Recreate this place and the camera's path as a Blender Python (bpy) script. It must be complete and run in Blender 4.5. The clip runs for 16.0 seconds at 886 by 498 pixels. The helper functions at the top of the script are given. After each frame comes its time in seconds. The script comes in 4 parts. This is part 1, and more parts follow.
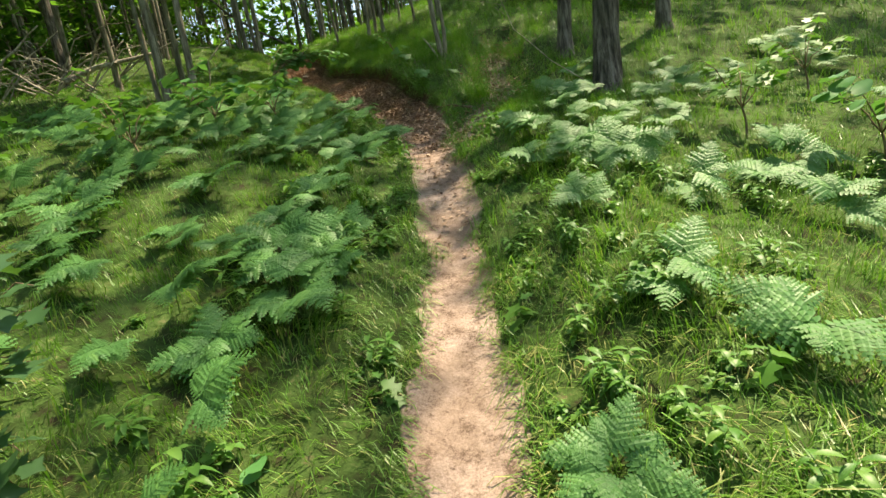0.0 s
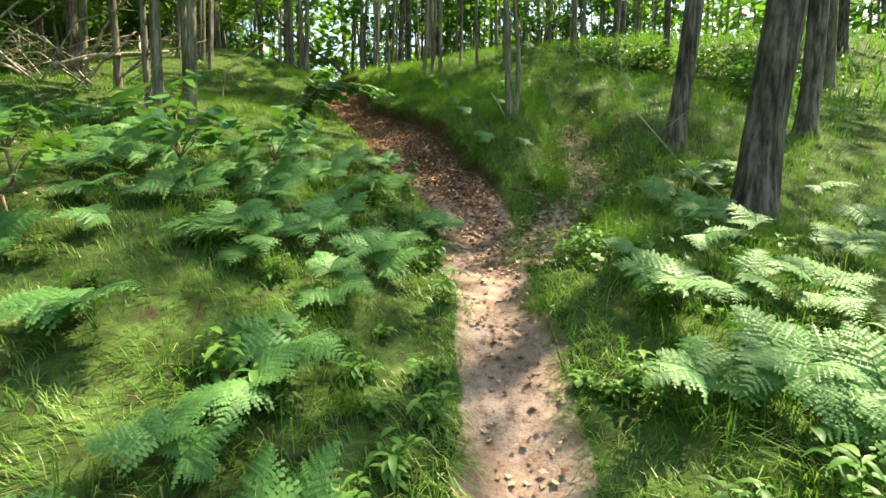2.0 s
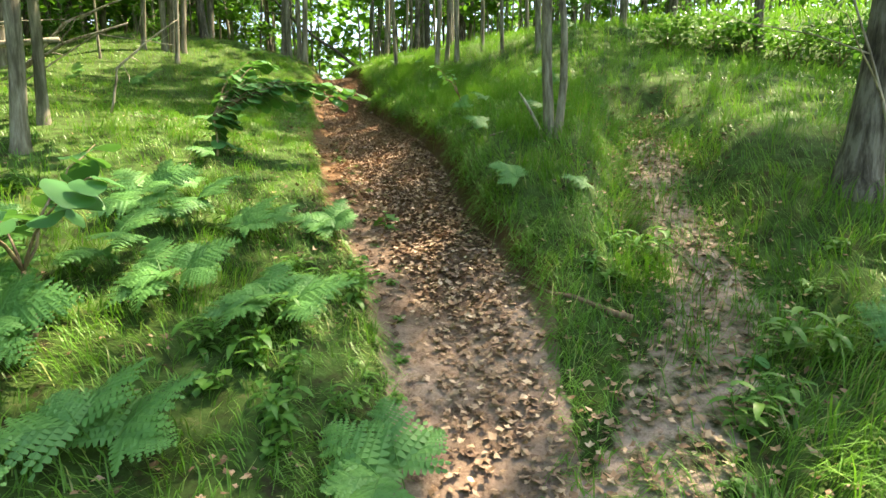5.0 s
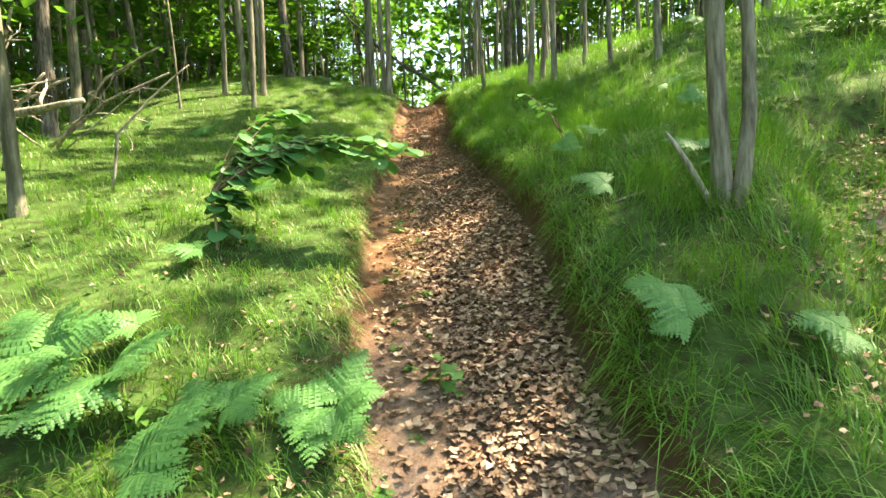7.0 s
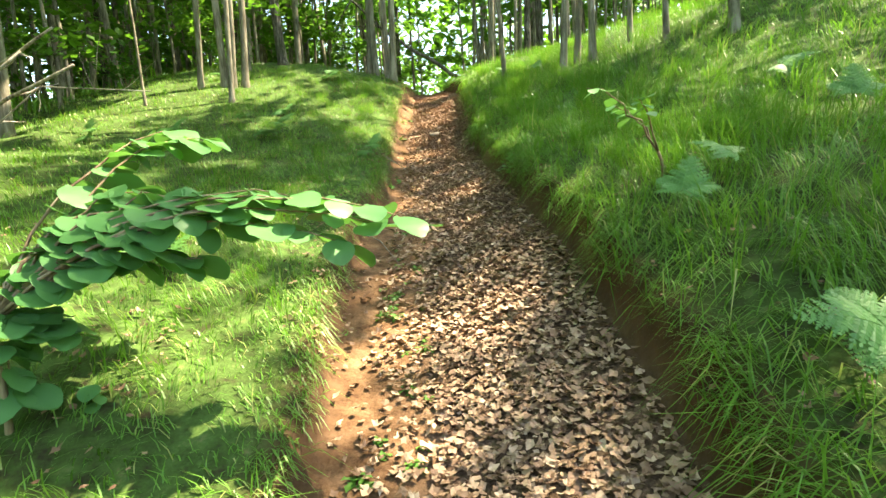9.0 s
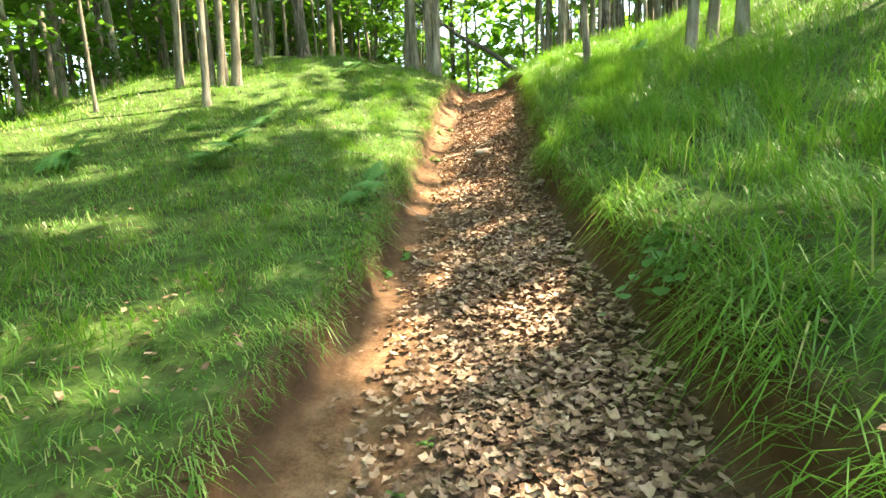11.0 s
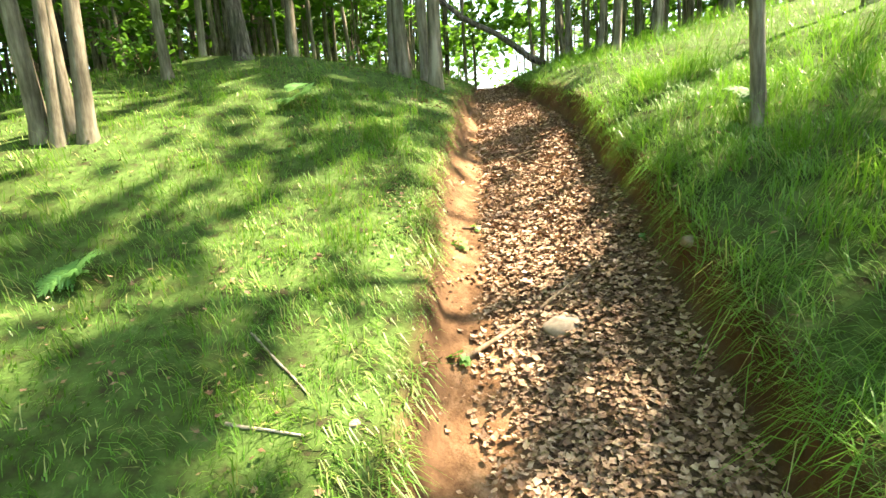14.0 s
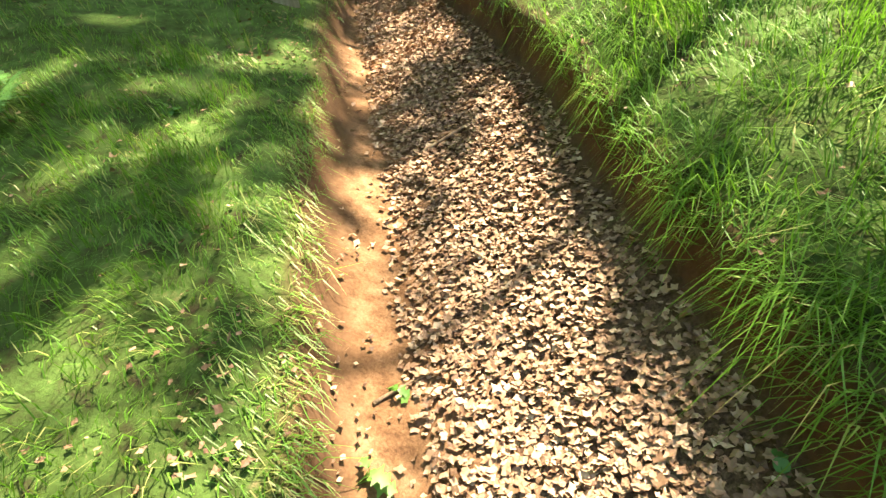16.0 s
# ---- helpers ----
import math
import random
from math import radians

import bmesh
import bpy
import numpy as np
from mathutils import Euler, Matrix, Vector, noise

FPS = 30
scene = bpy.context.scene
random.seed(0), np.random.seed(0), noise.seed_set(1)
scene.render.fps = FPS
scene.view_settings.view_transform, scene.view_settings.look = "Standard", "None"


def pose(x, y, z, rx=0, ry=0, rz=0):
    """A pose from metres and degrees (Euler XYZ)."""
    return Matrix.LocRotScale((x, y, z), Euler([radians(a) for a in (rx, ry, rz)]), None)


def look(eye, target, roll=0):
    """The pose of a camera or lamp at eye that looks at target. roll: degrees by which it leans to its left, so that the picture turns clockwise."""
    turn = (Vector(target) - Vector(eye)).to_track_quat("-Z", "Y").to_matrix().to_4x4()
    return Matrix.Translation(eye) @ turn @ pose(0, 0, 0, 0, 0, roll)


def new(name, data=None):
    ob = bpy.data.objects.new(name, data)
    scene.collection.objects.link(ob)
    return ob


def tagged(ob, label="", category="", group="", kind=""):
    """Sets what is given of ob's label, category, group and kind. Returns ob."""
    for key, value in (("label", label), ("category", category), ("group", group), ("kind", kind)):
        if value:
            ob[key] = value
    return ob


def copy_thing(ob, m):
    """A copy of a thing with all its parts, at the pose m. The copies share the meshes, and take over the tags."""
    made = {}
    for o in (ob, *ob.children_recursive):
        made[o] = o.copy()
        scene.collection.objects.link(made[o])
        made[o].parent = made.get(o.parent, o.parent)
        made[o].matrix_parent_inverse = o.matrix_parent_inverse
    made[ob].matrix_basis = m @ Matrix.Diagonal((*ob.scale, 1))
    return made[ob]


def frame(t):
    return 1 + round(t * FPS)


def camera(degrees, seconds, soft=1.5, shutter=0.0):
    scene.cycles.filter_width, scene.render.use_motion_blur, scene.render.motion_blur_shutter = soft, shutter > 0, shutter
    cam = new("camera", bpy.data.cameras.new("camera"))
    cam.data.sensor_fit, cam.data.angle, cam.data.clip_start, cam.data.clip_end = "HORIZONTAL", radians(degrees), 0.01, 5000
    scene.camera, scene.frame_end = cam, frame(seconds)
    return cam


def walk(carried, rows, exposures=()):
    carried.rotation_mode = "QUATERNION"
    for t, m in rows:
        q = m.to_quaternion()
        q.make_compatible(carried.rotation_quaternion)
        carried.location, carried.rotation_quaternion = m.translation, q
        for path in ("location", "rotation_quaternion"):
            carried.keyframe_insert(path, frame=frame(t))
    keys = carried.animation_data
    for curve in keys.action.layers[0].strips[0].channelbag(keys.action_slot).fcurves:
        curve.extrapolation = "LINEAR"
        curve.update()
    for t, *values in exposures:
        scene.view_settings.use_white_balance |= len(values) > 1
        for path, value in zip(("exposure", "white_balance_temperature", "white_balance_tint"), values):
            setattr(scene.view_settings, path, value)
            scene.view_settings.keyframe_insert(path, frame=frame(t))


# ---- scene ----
cam = camera(82.6, 16.0, soft=1.5)
PATH = [
    (0, (0.41, 1.632, 1.78), (0.351, 3.597, 1.416), -12.5),
    (0.5, (0.284, 2.089, 1.92), (0.06, 4.06, 1.668), -9.7),
    (1, (0.236, 2.559, 2.054), (-0.123, 4.521, 1.913), -7.1),
    (1.5, (0.234, 3.038, 2.198), (0.023, 5.021, 2.04), -4.2),
    (2, (0.235, 3.536, 2.318), (0.134, 5.522, 2.107), -1.9),
    (2.5, (0.284, 4.034, 2.421), (0.154, 6.014, 2.172), -1.8),
    (3, (0.29, 4.497, 2.531), (0.14, 6.471, 2.242), -1.1),
    (3.5, (0.298, 4.916, 2.654), (0.152, 6.894, 2.392), -0.6),
    (3.7, (0.292, 5.045, 2.719), (0.17, 7.026, 2.471), -0.6),
    (5.8, (0.406, 6.589, 3.022), (-0.002, 8.533, 2.781), -4.6),
    (6, (0.399, 6.74, 3.091), (-0.073, 8.669, 2.857), -5.2),
    (6.5, (0.326, 7.099, 3.208), (-0.218, 9.013, 3.009), -5.0),
    (7, (0.249, 7.48, 3.321), (-0.345, 9.383, 3.161), -4.6),
    (7.5, (0.145, 7.846, 3.439), (-0.466, 9.741, 3.254), -4.2),
    (8, (0.001, 8.224, 3.521), (-0.624, 10.113, 3.318), -4.9),
    (8.5, (-0.11, 8.592, 3.614), (-0.734, 10.481, 3.402), -5.0),
    (9, (-0.208, 8.954, 3.726), (-0.851, 10.835, 3.513), -5.5),
    (9.2, (-0.22, 9.088, 3.781), (-0.884, 10.961, 3.556), -5.8),
    (11.3, (-1.079, 11.735, 4.363), (-1.939, 13.528, 4.153), -4.7),
    (11.5, (-1.193, 11.912, 4.463), (-2.059, 13.702, 4.245), -4.7),
    (12, (-1.439, 12.389, 4.686), (-2.302, 14.177, 4.448), -4.2),
    (12.5, (-1.709, 12.818, 4.913), (-2.57, 14.605, 4.657), -4.3),
    (13, (-1.9, 13.251, 5.12), (-2.765, 15.035, 4.853), -4.6),
    (13.5, (-2.068, 13.694, 5.308), (-2.915, 15.483, 5.024), -5.2),
    (14, (-2.25, 14.179, 5.496), (-3.074, 15.971, 5.168), -6.3),
    (14.5, (-2.373, 14.694, 5.672), (-3.165, 16.488, 5.279), -7.2),
    (15, (-2.546, 15.173, 5.858), (-3.282, 16.953, 5.318), -9.1),
    (15.5, (-2.641, 15.688, 6.018), (-3.319, 17.426, 5.298), -11.7),
    (16, (-2.754, 16.15, 6.167), (-3.341, 17.862, 5.315), -15.1),
]
EXPOSURES = [(0.0, 1.3, 8200, 9), (1.5, 1.7, 8200, 9), (3.5, 2.1, 8200, 9), (7.0, 2.6, 8200, 9), (9.0, 2.8, 8200, 8), (12.0, 3.2, 8200, 12), (14.0, 2.9, 8200, 12), (16.0, 2.6, 8200, 13)]
walk(cam, [(t, look(eye, target, roll)) for t, eye, target, roll in PATH], EXPOSURES)

# ---- daylight ----
SUN_ELEVATION, SUN_AZIMUTH = 60.0, 55.0
world = bpy.data.worlds.new("summer_sky")
scene.world = world
world.use_nodes = True
sky = world.node_tree.nodes.new("ShaderNodeTexSky")
sky.sky_type, sky.sun_disc = "NISHITA", False
sky.sun_elevation, sky.sun_rotation = radians(SUN_ELEVATION), radians(SUN_AZIMUTH)
world.node_tree.links.new(sky.outputs["Color"], world.node_tree.nodes["Background"].inputs["Color"])
world.node_tree.nodes["Background"].inputs["Strength"].default_value = 0.15
sun = new("sun", bpy.data.lights.new("sun", "SUN"))
sun.data.energy, sun.data.angle, sun.data.color = 5.0, radians(0.9), (1.0, 0.93, 0.82)
az = radians(SUN_AZIMUTH)
toward = Vector((math.sin(az) * math.cos(radians(SUN_ELEVATION)), math.cos(az) * math.cos(radians(SUN_ELEVATION)), math.sin(radians(SUN_ELEVATION))))
sun.matrix_basis = look(toward * 60, (0, 0, 0))

# ---- the lie of the land: a path climbs a wooded hillside, cut in between two grassy rims ----
PATH_Y = (-60, -6, 1.5, 2.6, 2.8, 4, 4.9, 5.7, 6.3, 7.9, 8.3, 8.8, 9, 9.4, 9.8, 10.3, 10.56, 11.1, 11.6, 11.7, 12.7, 13.6, 14.1, 14.6, 14.9, 15.1, 15.95, 16.4, 16.5, 17.1, 17.4, 17.6, 18.5, 18.7, 19.5, 20.5, 20.9, 22, 25, 30, 40, 60, 300)
PATH_X = (1, 0.3, 0.232, 0.222, 0.22, 0.38, 0.391, 0.4, 0.4, 0.256, 0.22, -0.009, -0.1, -0.28, -0.422, -0.6, -0.691, -0.88, -1.063, -1.1, -1.4, -1.76, -1.96, -2.122, -2.22, -2.291, -2.591, -2.75, -2.777, -2.939, -3.02, -3.089, -3.4, -3.464, -3.72, -4.07, -4.211, -4.6, -5.6, -7.3, -10.5, -17, -97)
PATH_Z = (-6, -1, 0.2, 0.53, 0.594, 0.98, 1.27, 1.544, 1.75, 2.13, 2.259, 2.42, 2.5, 2.66, 2.82, 2.958, 3.03, 3.17, 3.3, 3.325, 3.58, 3.78, 3.89, 4, 4.09, 4.15, 4.41, 4.631, 4.68, 4.9, 5.008, 5.08, 5.399, 5.47, 5.699, 5.985, 6.1, 6.341, 7, 7.6, 8.1, 8.2, 8.2)
SIDE_Y = (-5, 4, 7, 10, 13, 16, 20, 30)
SIDE_S = (-40, -10, -5, -2.5, -0.7, 0.0, 0.7, 2.0, 4.0, 8.0, 40)
SIDE_Z = (
    (0.2, 0.6, 0.5, 0.3, 0.1, 0.0, 0.05, -0.2, -0.4, -0.6, -1.0),
    (0.5, 1.0, 0.8, 0.55, 0.15, 0.0, 0.08, -0.25, -0.5, -0.7, -1.0),
    (0.6, 1.1, 0.95, 0.65, 0.15, 0.0, 0.05, -0.1, -0.3, -0.6, -1.0),
    (0.7, 1.2, 1.0, 0.6, 0.15, 0.0, 0.12, 0.1, 0.05, -0.4, -1.0),
    (0.7, 1.2, 1.0, 0.5, 0.12, 0.0, 0.18, 0.28, 0.4, 0.0, -1.0),
    (0.7, 1.5, 1.4, 0.85, 0.27, 0.0, 0.2, 0.4, 0.95, 0.8, -0.5),
    (0.7, 1.5, 1.5, 1.1, 0.45, 0.0, 0.2, 0.35, 0.55, 0.8, 0.3),
    (0.4, 0.5, 0.5, 0.3, 0.1, 0.0, 0.1, 0.2, 0.2, 0.0, -1.0),
)


def smooth(a, b, v):
    v = np.clip((v - a) / (b - a), 0, 1)
    return v * v * (3 - 2 * v)


def path_x(y):
    y = np.asarray(y, float)
    d = 0.35
    return sum(np.interp(y + k * d, PATH_Y, PATH_X) for k in (-1.5, -0.75, 0, 0.75, 1.5)) / 5


def path_z(y):
    y = np.asarray(y, float)
    return sum(np.interp(y + k * 0.3, PATH_Y, PATH_Z) for k in (-1.5, -0.75, 0, 0.75, 1.5)) / 5


def side_z(y, s):
    y, s = np.broadcast_arrays(np.asarray(y, float), np.asarray(s, float))
    t = np.asarray(SIDE_Z)
    cols = np.stack([np.interp(y, SIDE_Y, t[:, k]) for k in range(len(SIDE_S))])
    k = np.clip(np.searchsorted(SIDE_S, s) - 1, 0, len(SIDE_S) - 2)
    ss = np.asarray(SIDE_S)
    f = np.clip((s - ss[k]) / (ss[k + 1] - ss[k]), 0, 1)
    a = np.take_along_axis(cols, k[None], 0)[0]
    b = np.take_along_axis(cols, k[None] + 1, 0)[0]
    return a + (b - a) * f


def half_width(y, s):
    """Half the width of the bare path: narrow at first, wider in the hollow way."""
    wob = 0.022 * np.sin(2.3 * y + 1.2 * np.sign(s)) + 0.012 * np.sin(4.3 * y + 2.0 * np.sign(s))
    return np.interp(y, (-5, 3, 6, 7.5, 9, 10.5, 12, 14, 16.5, 18, 20, 22, 26), (0.22, 0.22, 0.23, 0.32, 0.48, 0.6, 0.65, 0.57, 0.62, 0.65, 0.58, 0.46, 0.42)) + wob


def depth(y, s):
    """How deep the path is cut in, on either side."""
    right = np.interp(y, (5, 8, 9, 10, 20, 26), (0.02, 0.04, 0.12, 0.22, 0.24, 0.08))
    left = np.interp(y, (5, 8.5, 10, 12, 20, 26), (0.02, 0.05, 0.12, 0.15, 0.17, 0.08))
    return np.where(s > 0, right, left)


SPUR = ((0.62, 7.04), (1.05, 7.84), (1.41, 8.44), (1.49, 9.55), (1.67, 10.38), (2.07, 11.78))


def spur(x, y):
    """How far a point lies from the middle of the side path that turns off up the hill."""
    best = np.full(np.shape(x), 99.0)
    for (ax, ay), (bx, by) in zip(SPUR, SPUR[1:]):
        f = np.clip(((x - ax) * (bx - ax) + (y - ay) * (by - ay)) / ((bx - ax) ** 2 + (by - ay) ** 2), 0, 1)
        best = np.minimum(best, np.hypot(x - ax - f * (bx - ax), y - ay - f * (by - ay)))
    return best


def bare(x, y):
    """1 on bare trodden soil, 0 in the growth."""
    s = x - path_x(y)
    w = half_width(y, s)
    worn = np.interp(y, (6.5, 9.5), (0.17, 0.05)) * (0.6 + 0.6 * np.sin(5.1 * y + 3 * np.sign(s)) * np.sin(2.7 * y + 1))
    main = 1 - smooth(0, 1, (np.abs(s) - w + worn) / (worn + 0.07))
    side = (1 - smooth(0.12, 0.38, spur(x, y))) * smooth(12.5, 10.0, y) * 0.54
    return np.maximum(main, side)


def ground(x, y):
    x, y = np.asarray(x, float), np.asarray(y, float)
    s = x - path_x(y)
    w = half_width(y, s)
    a = np.abs(s)
    fork = 1 - smooth(0.3, 0.6, spur(x, y)) * 1.0
    cut = depth(y, s) * np.where(s > 0, 1 - fork, 1)
    z = path_z(y) + side_z(y, np.sign(s) * np.maximum(a - 0.25, 0)) * smooth(0.2, 0.7, a)
    z = z + cut * smooth(-0.03, 0.05, a - w) - 0.035 * (1 - smooth(0, 0.3, a)) - 0.04 * fork
    near = smooth(0.3, 2.0, a)
    z = z + near * (0.05 * np.sin(1.7 * x + 0.6 * y) * np.sin(1.3 * y - 0.4 * x) + 0.02 * np.sin(4.1 * x + 1.0) * np.sin(3.7 * y))
    return z + 0.006 * np.sin(9 * x + 2 * y) * np.sin(7 * y + 5 * x) * smooth(0.55, 0.3, a) + smooth(12, 40, a) * 0.5 * np.sin(0.11 * x) * np.sin(0.13 * y + 1)


# ---- materials ----
def nodes_of(name, rough=0.8, spec=0.3):
    m = bpy.data.materials.new(name)
    m.use_nodes = True
    nt = m.node_tree
    b = nt.nodes["Principled BSDF"]
    b.inputs["Roughness"].default_value = rough
    b.inputs["Specular IOR Level"].default_value = spec
    return m, nt, b


def add(nt, kind, **values):
    n = nt.nodes.new(kind)
    for k, v in values.items():
        if k in n.inputs:
            n.inputs[k].default_value = v
    return n


def ramp(nt, source, stops):
    r = nt.nodes.new("ShaderNodeValToRGB")
    els = r.color_ramp.elements
    while len(els) < len(stops):
        els.new(0.5)
    for e, (p, c) in zip(els, stops):
        e.position, e.color = p, (*c, 1)
    nt.links.new(source, r.inputs["Fac"])
    return r.outputs["Color"]


def grain(nt, scale, detail=5.0, stretch=None, rough=0.6):
    tc = nt.nodes.new("ShaderNodeNewGeometry")
    n = add(nt, "ShaderNodeTexNoise", Scale=scale, Detail=detail, Roughness=rough)
    if stretch:
        tc = nt.nodes.new("ShaderNodeTexCoord")
        mp = nt.nodes.new("ShaderNodeMapping")
        mp.inputs["Scale"].default_value = stretch
        nt.links.new(tc.outputs["Object"], mp.inputs["Vector"])
        nt.links.new(mp.outputs["Vector"], n.inputs["Vector"])
    else:
        nt.links.new(tc.outputs["Position"], n.inputs["Vector"])
    return n.outputs["Fac"]


def blend(nt, fac, a, b):
    n = nt.nodes.new("ShaderNodeMix")
    n.data_type = "RGBA"
    for value, k in ((fac, 0), (a, 6), (b, 7)):
        if isinstance(value, (int, float)):
            n.inputs[k].default_value = value
        elif isinstance(value, tuple):
            n.inputs[k].default_value = (*value, 1)
        else:
            nt.links.new(value, n.inputs[k])
    return n.outputs[2]


def maths(nt, op, a, b):
    n = nt.nodes.new("ShaderNodeMath")
    n.operation = op
    for value, k in ((a, 0), (b, 1)):
        if isinstance(value, (int, float)):
            n.inputs[k].default_value = value
        else:
            nt.links.new(value, n.inputs[k])
    return n.outputs[0]


def attr(nt, name):
    n = nt.nodes.new("ShaderNodeAttribute")
    n.attribute_name = name
    return n.outputs["Fac"]


def bump(nt, b, source, strength, distance):
    n = nt.nodes.new("ShaderNodeBump")
    n.inputs["Strength"].default_value, n.inputs["Distance"].default_value = strength, distance
    nt.links.new(source, n.inputs["Height"])
    nt.links.new(n.outputs["Normal"], b.inputs["Normal"])


def leaf_material(name, stops, through_light=0.35, rough=0.5, spec=0.35, source="tone"):
    """Green tissue: some light passes through; the tone runs from leaf to leaf, with a finer mottling on it."""
    m, nt, b = nodes_of(name, rough, spec)
    if source == "tone":
        tone = attr(nt, "tone")
    else:
        tone = nt.nodes.new("ShaderNodeObjectInfo").outputs["Random"]
    mott = grain(nt, 35.0, 3.0)
    big = grain(nt, 0.9, 2.0)
    v = maths(nt, "ADD", maths(nt, "MULTIPLY", tone, 0.6), maths(nt, "MULTIPLY", mott, 0.2))
    v = maths(nt, "ADD", v, maths(nt, "MULTIPLY", big, 0.22))
    col = ramp(nt, v, stops)
    nt.links.new(col, b.inputs["Base Color"])
    tr = nt.nodes.new("ShaderNodeBsdfTranslucent")
    warm = blend(nt, 0.45, col, (0.15, 0.38, 0.02))
    nt.links.new(warm, tr.inputs["Color"])
    mix = nt.nodes.new("ShaderNodeMixShader")
    mix.inputs[0].default_value = through_light
    nt.links.new(b.outputs[0], mix.inputs[1])
    nt.links.new(tr.outputs[0], mix.inputs[2])
    nt.links.new(mix.outputs[0], nt.nodes["Material Output"].inputs["Surface"])
    return m


GRASS = leaf_material("grass_blades", ((0.12, (0.042, 0.115, 0.014)), (0.42, (0.085, 0.215, 0.026)), (0.66, (0.125, 0.285, 0.040)), (0.80, (0.26, 0.31, 0.09)), (0.95, (0.46, 0.39, 0.19))), 0.35, 0.42, 0.4)
FERN = leaf_material("fern_green", ((0.15, (0.055, 0.165, 0.048)), (0.5, (0.088, 0.235, 0.062)), (0.85, (0.14, 0.31, 0.075))), 0.3, 0.5)
HERB = leaf_material("herb_green", ((0.15, (0.045, 0.14, 0.028)), (0.5, (0.08, 0.21, 0.04)), (0.85, (0.16, 0.30, 0.06))), 0.35, 0.45)
SHRUB = leaf_material("shrub_leaf_green", ((0.15, (0.06, 0.18, 0.06)), (0.5, (0.085, 0.24, 0.075)), (0.85, (0.12, 0.30, 0.08))), 0.3, 0.4)
CROWN = leaf_material("tree_leaf_green", ((0.15, (0.035, 0.10, 0.018)), (0.5, (0.062, 0.165, 0.026)), (0.85, (0.12, 0.24, 0.04))), 0.52, 0.45)
DARKLEAF = leaf_material("dark_bush_leaf", ((0.15, (0.03, 0.08, 0.035)), (0.5, (0.05, 0.12, 0.045)), (0.85, (0.09, 0.17, 0.05))), 0.25, 0.4)


def litter_material():
    m, nt, b = nodes_of("dry_leaf_brown", 0.62, 0.35)
    v = maths(nt, "ADD", maths(nt, "MULTIPLY", attr(nt, "tone"), 0.75), maths(nt, "MULTIPLY", grain(nt, 60.0, 3.0), 0.3))
    nt.links.new(ramp(nt, v, ((0.12, (0.09, 0.048, 0.028)), (0.38, (0.22, 0.13, 0.078)), (0.62, (0.40, 0.27, 0.175)), (0.9, (0.60, 0.46, 0.32)))), b.inputs["Base Color"])
    return m


LITTER = litter_material()


def bark_material(name, dark, mid, light, ridge):
    m, nt, b = nodes_of(name, 0.88, 0.2)
    ridges = grain(nt, 9.0, 6.0, (2.6, 2.6, 0.38), 0.65)
    spots = grain(nt, 2.2, 4.0)
    v = maths(nt, "ADD", maths(nt, "MULTIPLY", ridges, 0.7), maths(nt, "MULTIPLY", spots, 0.3))
    col = ramp(nt, v, ((0.40, dark), (0.5, mid), (0.60, light)))
    moss = ramp(nt, grain(nt, 1.3, 5.0), ((0.54, (0, 0, 0)), (0.68, (1, 1, 1))))
    nt.links.new(blend(nt, maths(nt, "MULTIPLY", moss, 0.25), col, (0.10, 0.13, 0.06)), b.inputs["Base Color"])
    bump(nt, b, ridges, 0.9, ridge)
    return m


BARK = bark_material("grey_smooth_bark", (0.075, 0.064, 0.046), (0.165, 0.145, 0.108), (0.28, 0.255, 0.20), 0.012)
BARK_ROUGH = bark_material("dark_furrowed_bark", (0.03, 0.024, 0.019), (0.10, 0.084, 0.068), (0.22, 0.195, 0.165), 0.03)
DEADWOOD = bark_material("bleached_dead_wood", (0.12, 0.095, 0.075), (0.30, 0.26, 0.21), (0.46, 0.41, 0.34), 0.006)
TWIG = bark_material("brown_twig", (0.09, 0.06, 0.04), (0.20, 0.14, 0.09), (0.34, 0.26, 0.17), 0.003)


def stone_material():
    m, nt, b = nodes_of("pale_field_stone", 0.8, 0.3)
    n = grain(nt, 14.0, 8.0)
    nt.links.new(ramp(nt, n, ((0.3, (0.15, 0.115, 0.08)), (0.5, (0.26, 0.21, 0.155)), (0.7, (0.38, 0.32, 0.25)))), b.inputs["Base Color"])
    bump(nt, b, grain(nt, 70.0, 5.0), 0.4, 0.004)
    return m


STONE = stone_material()


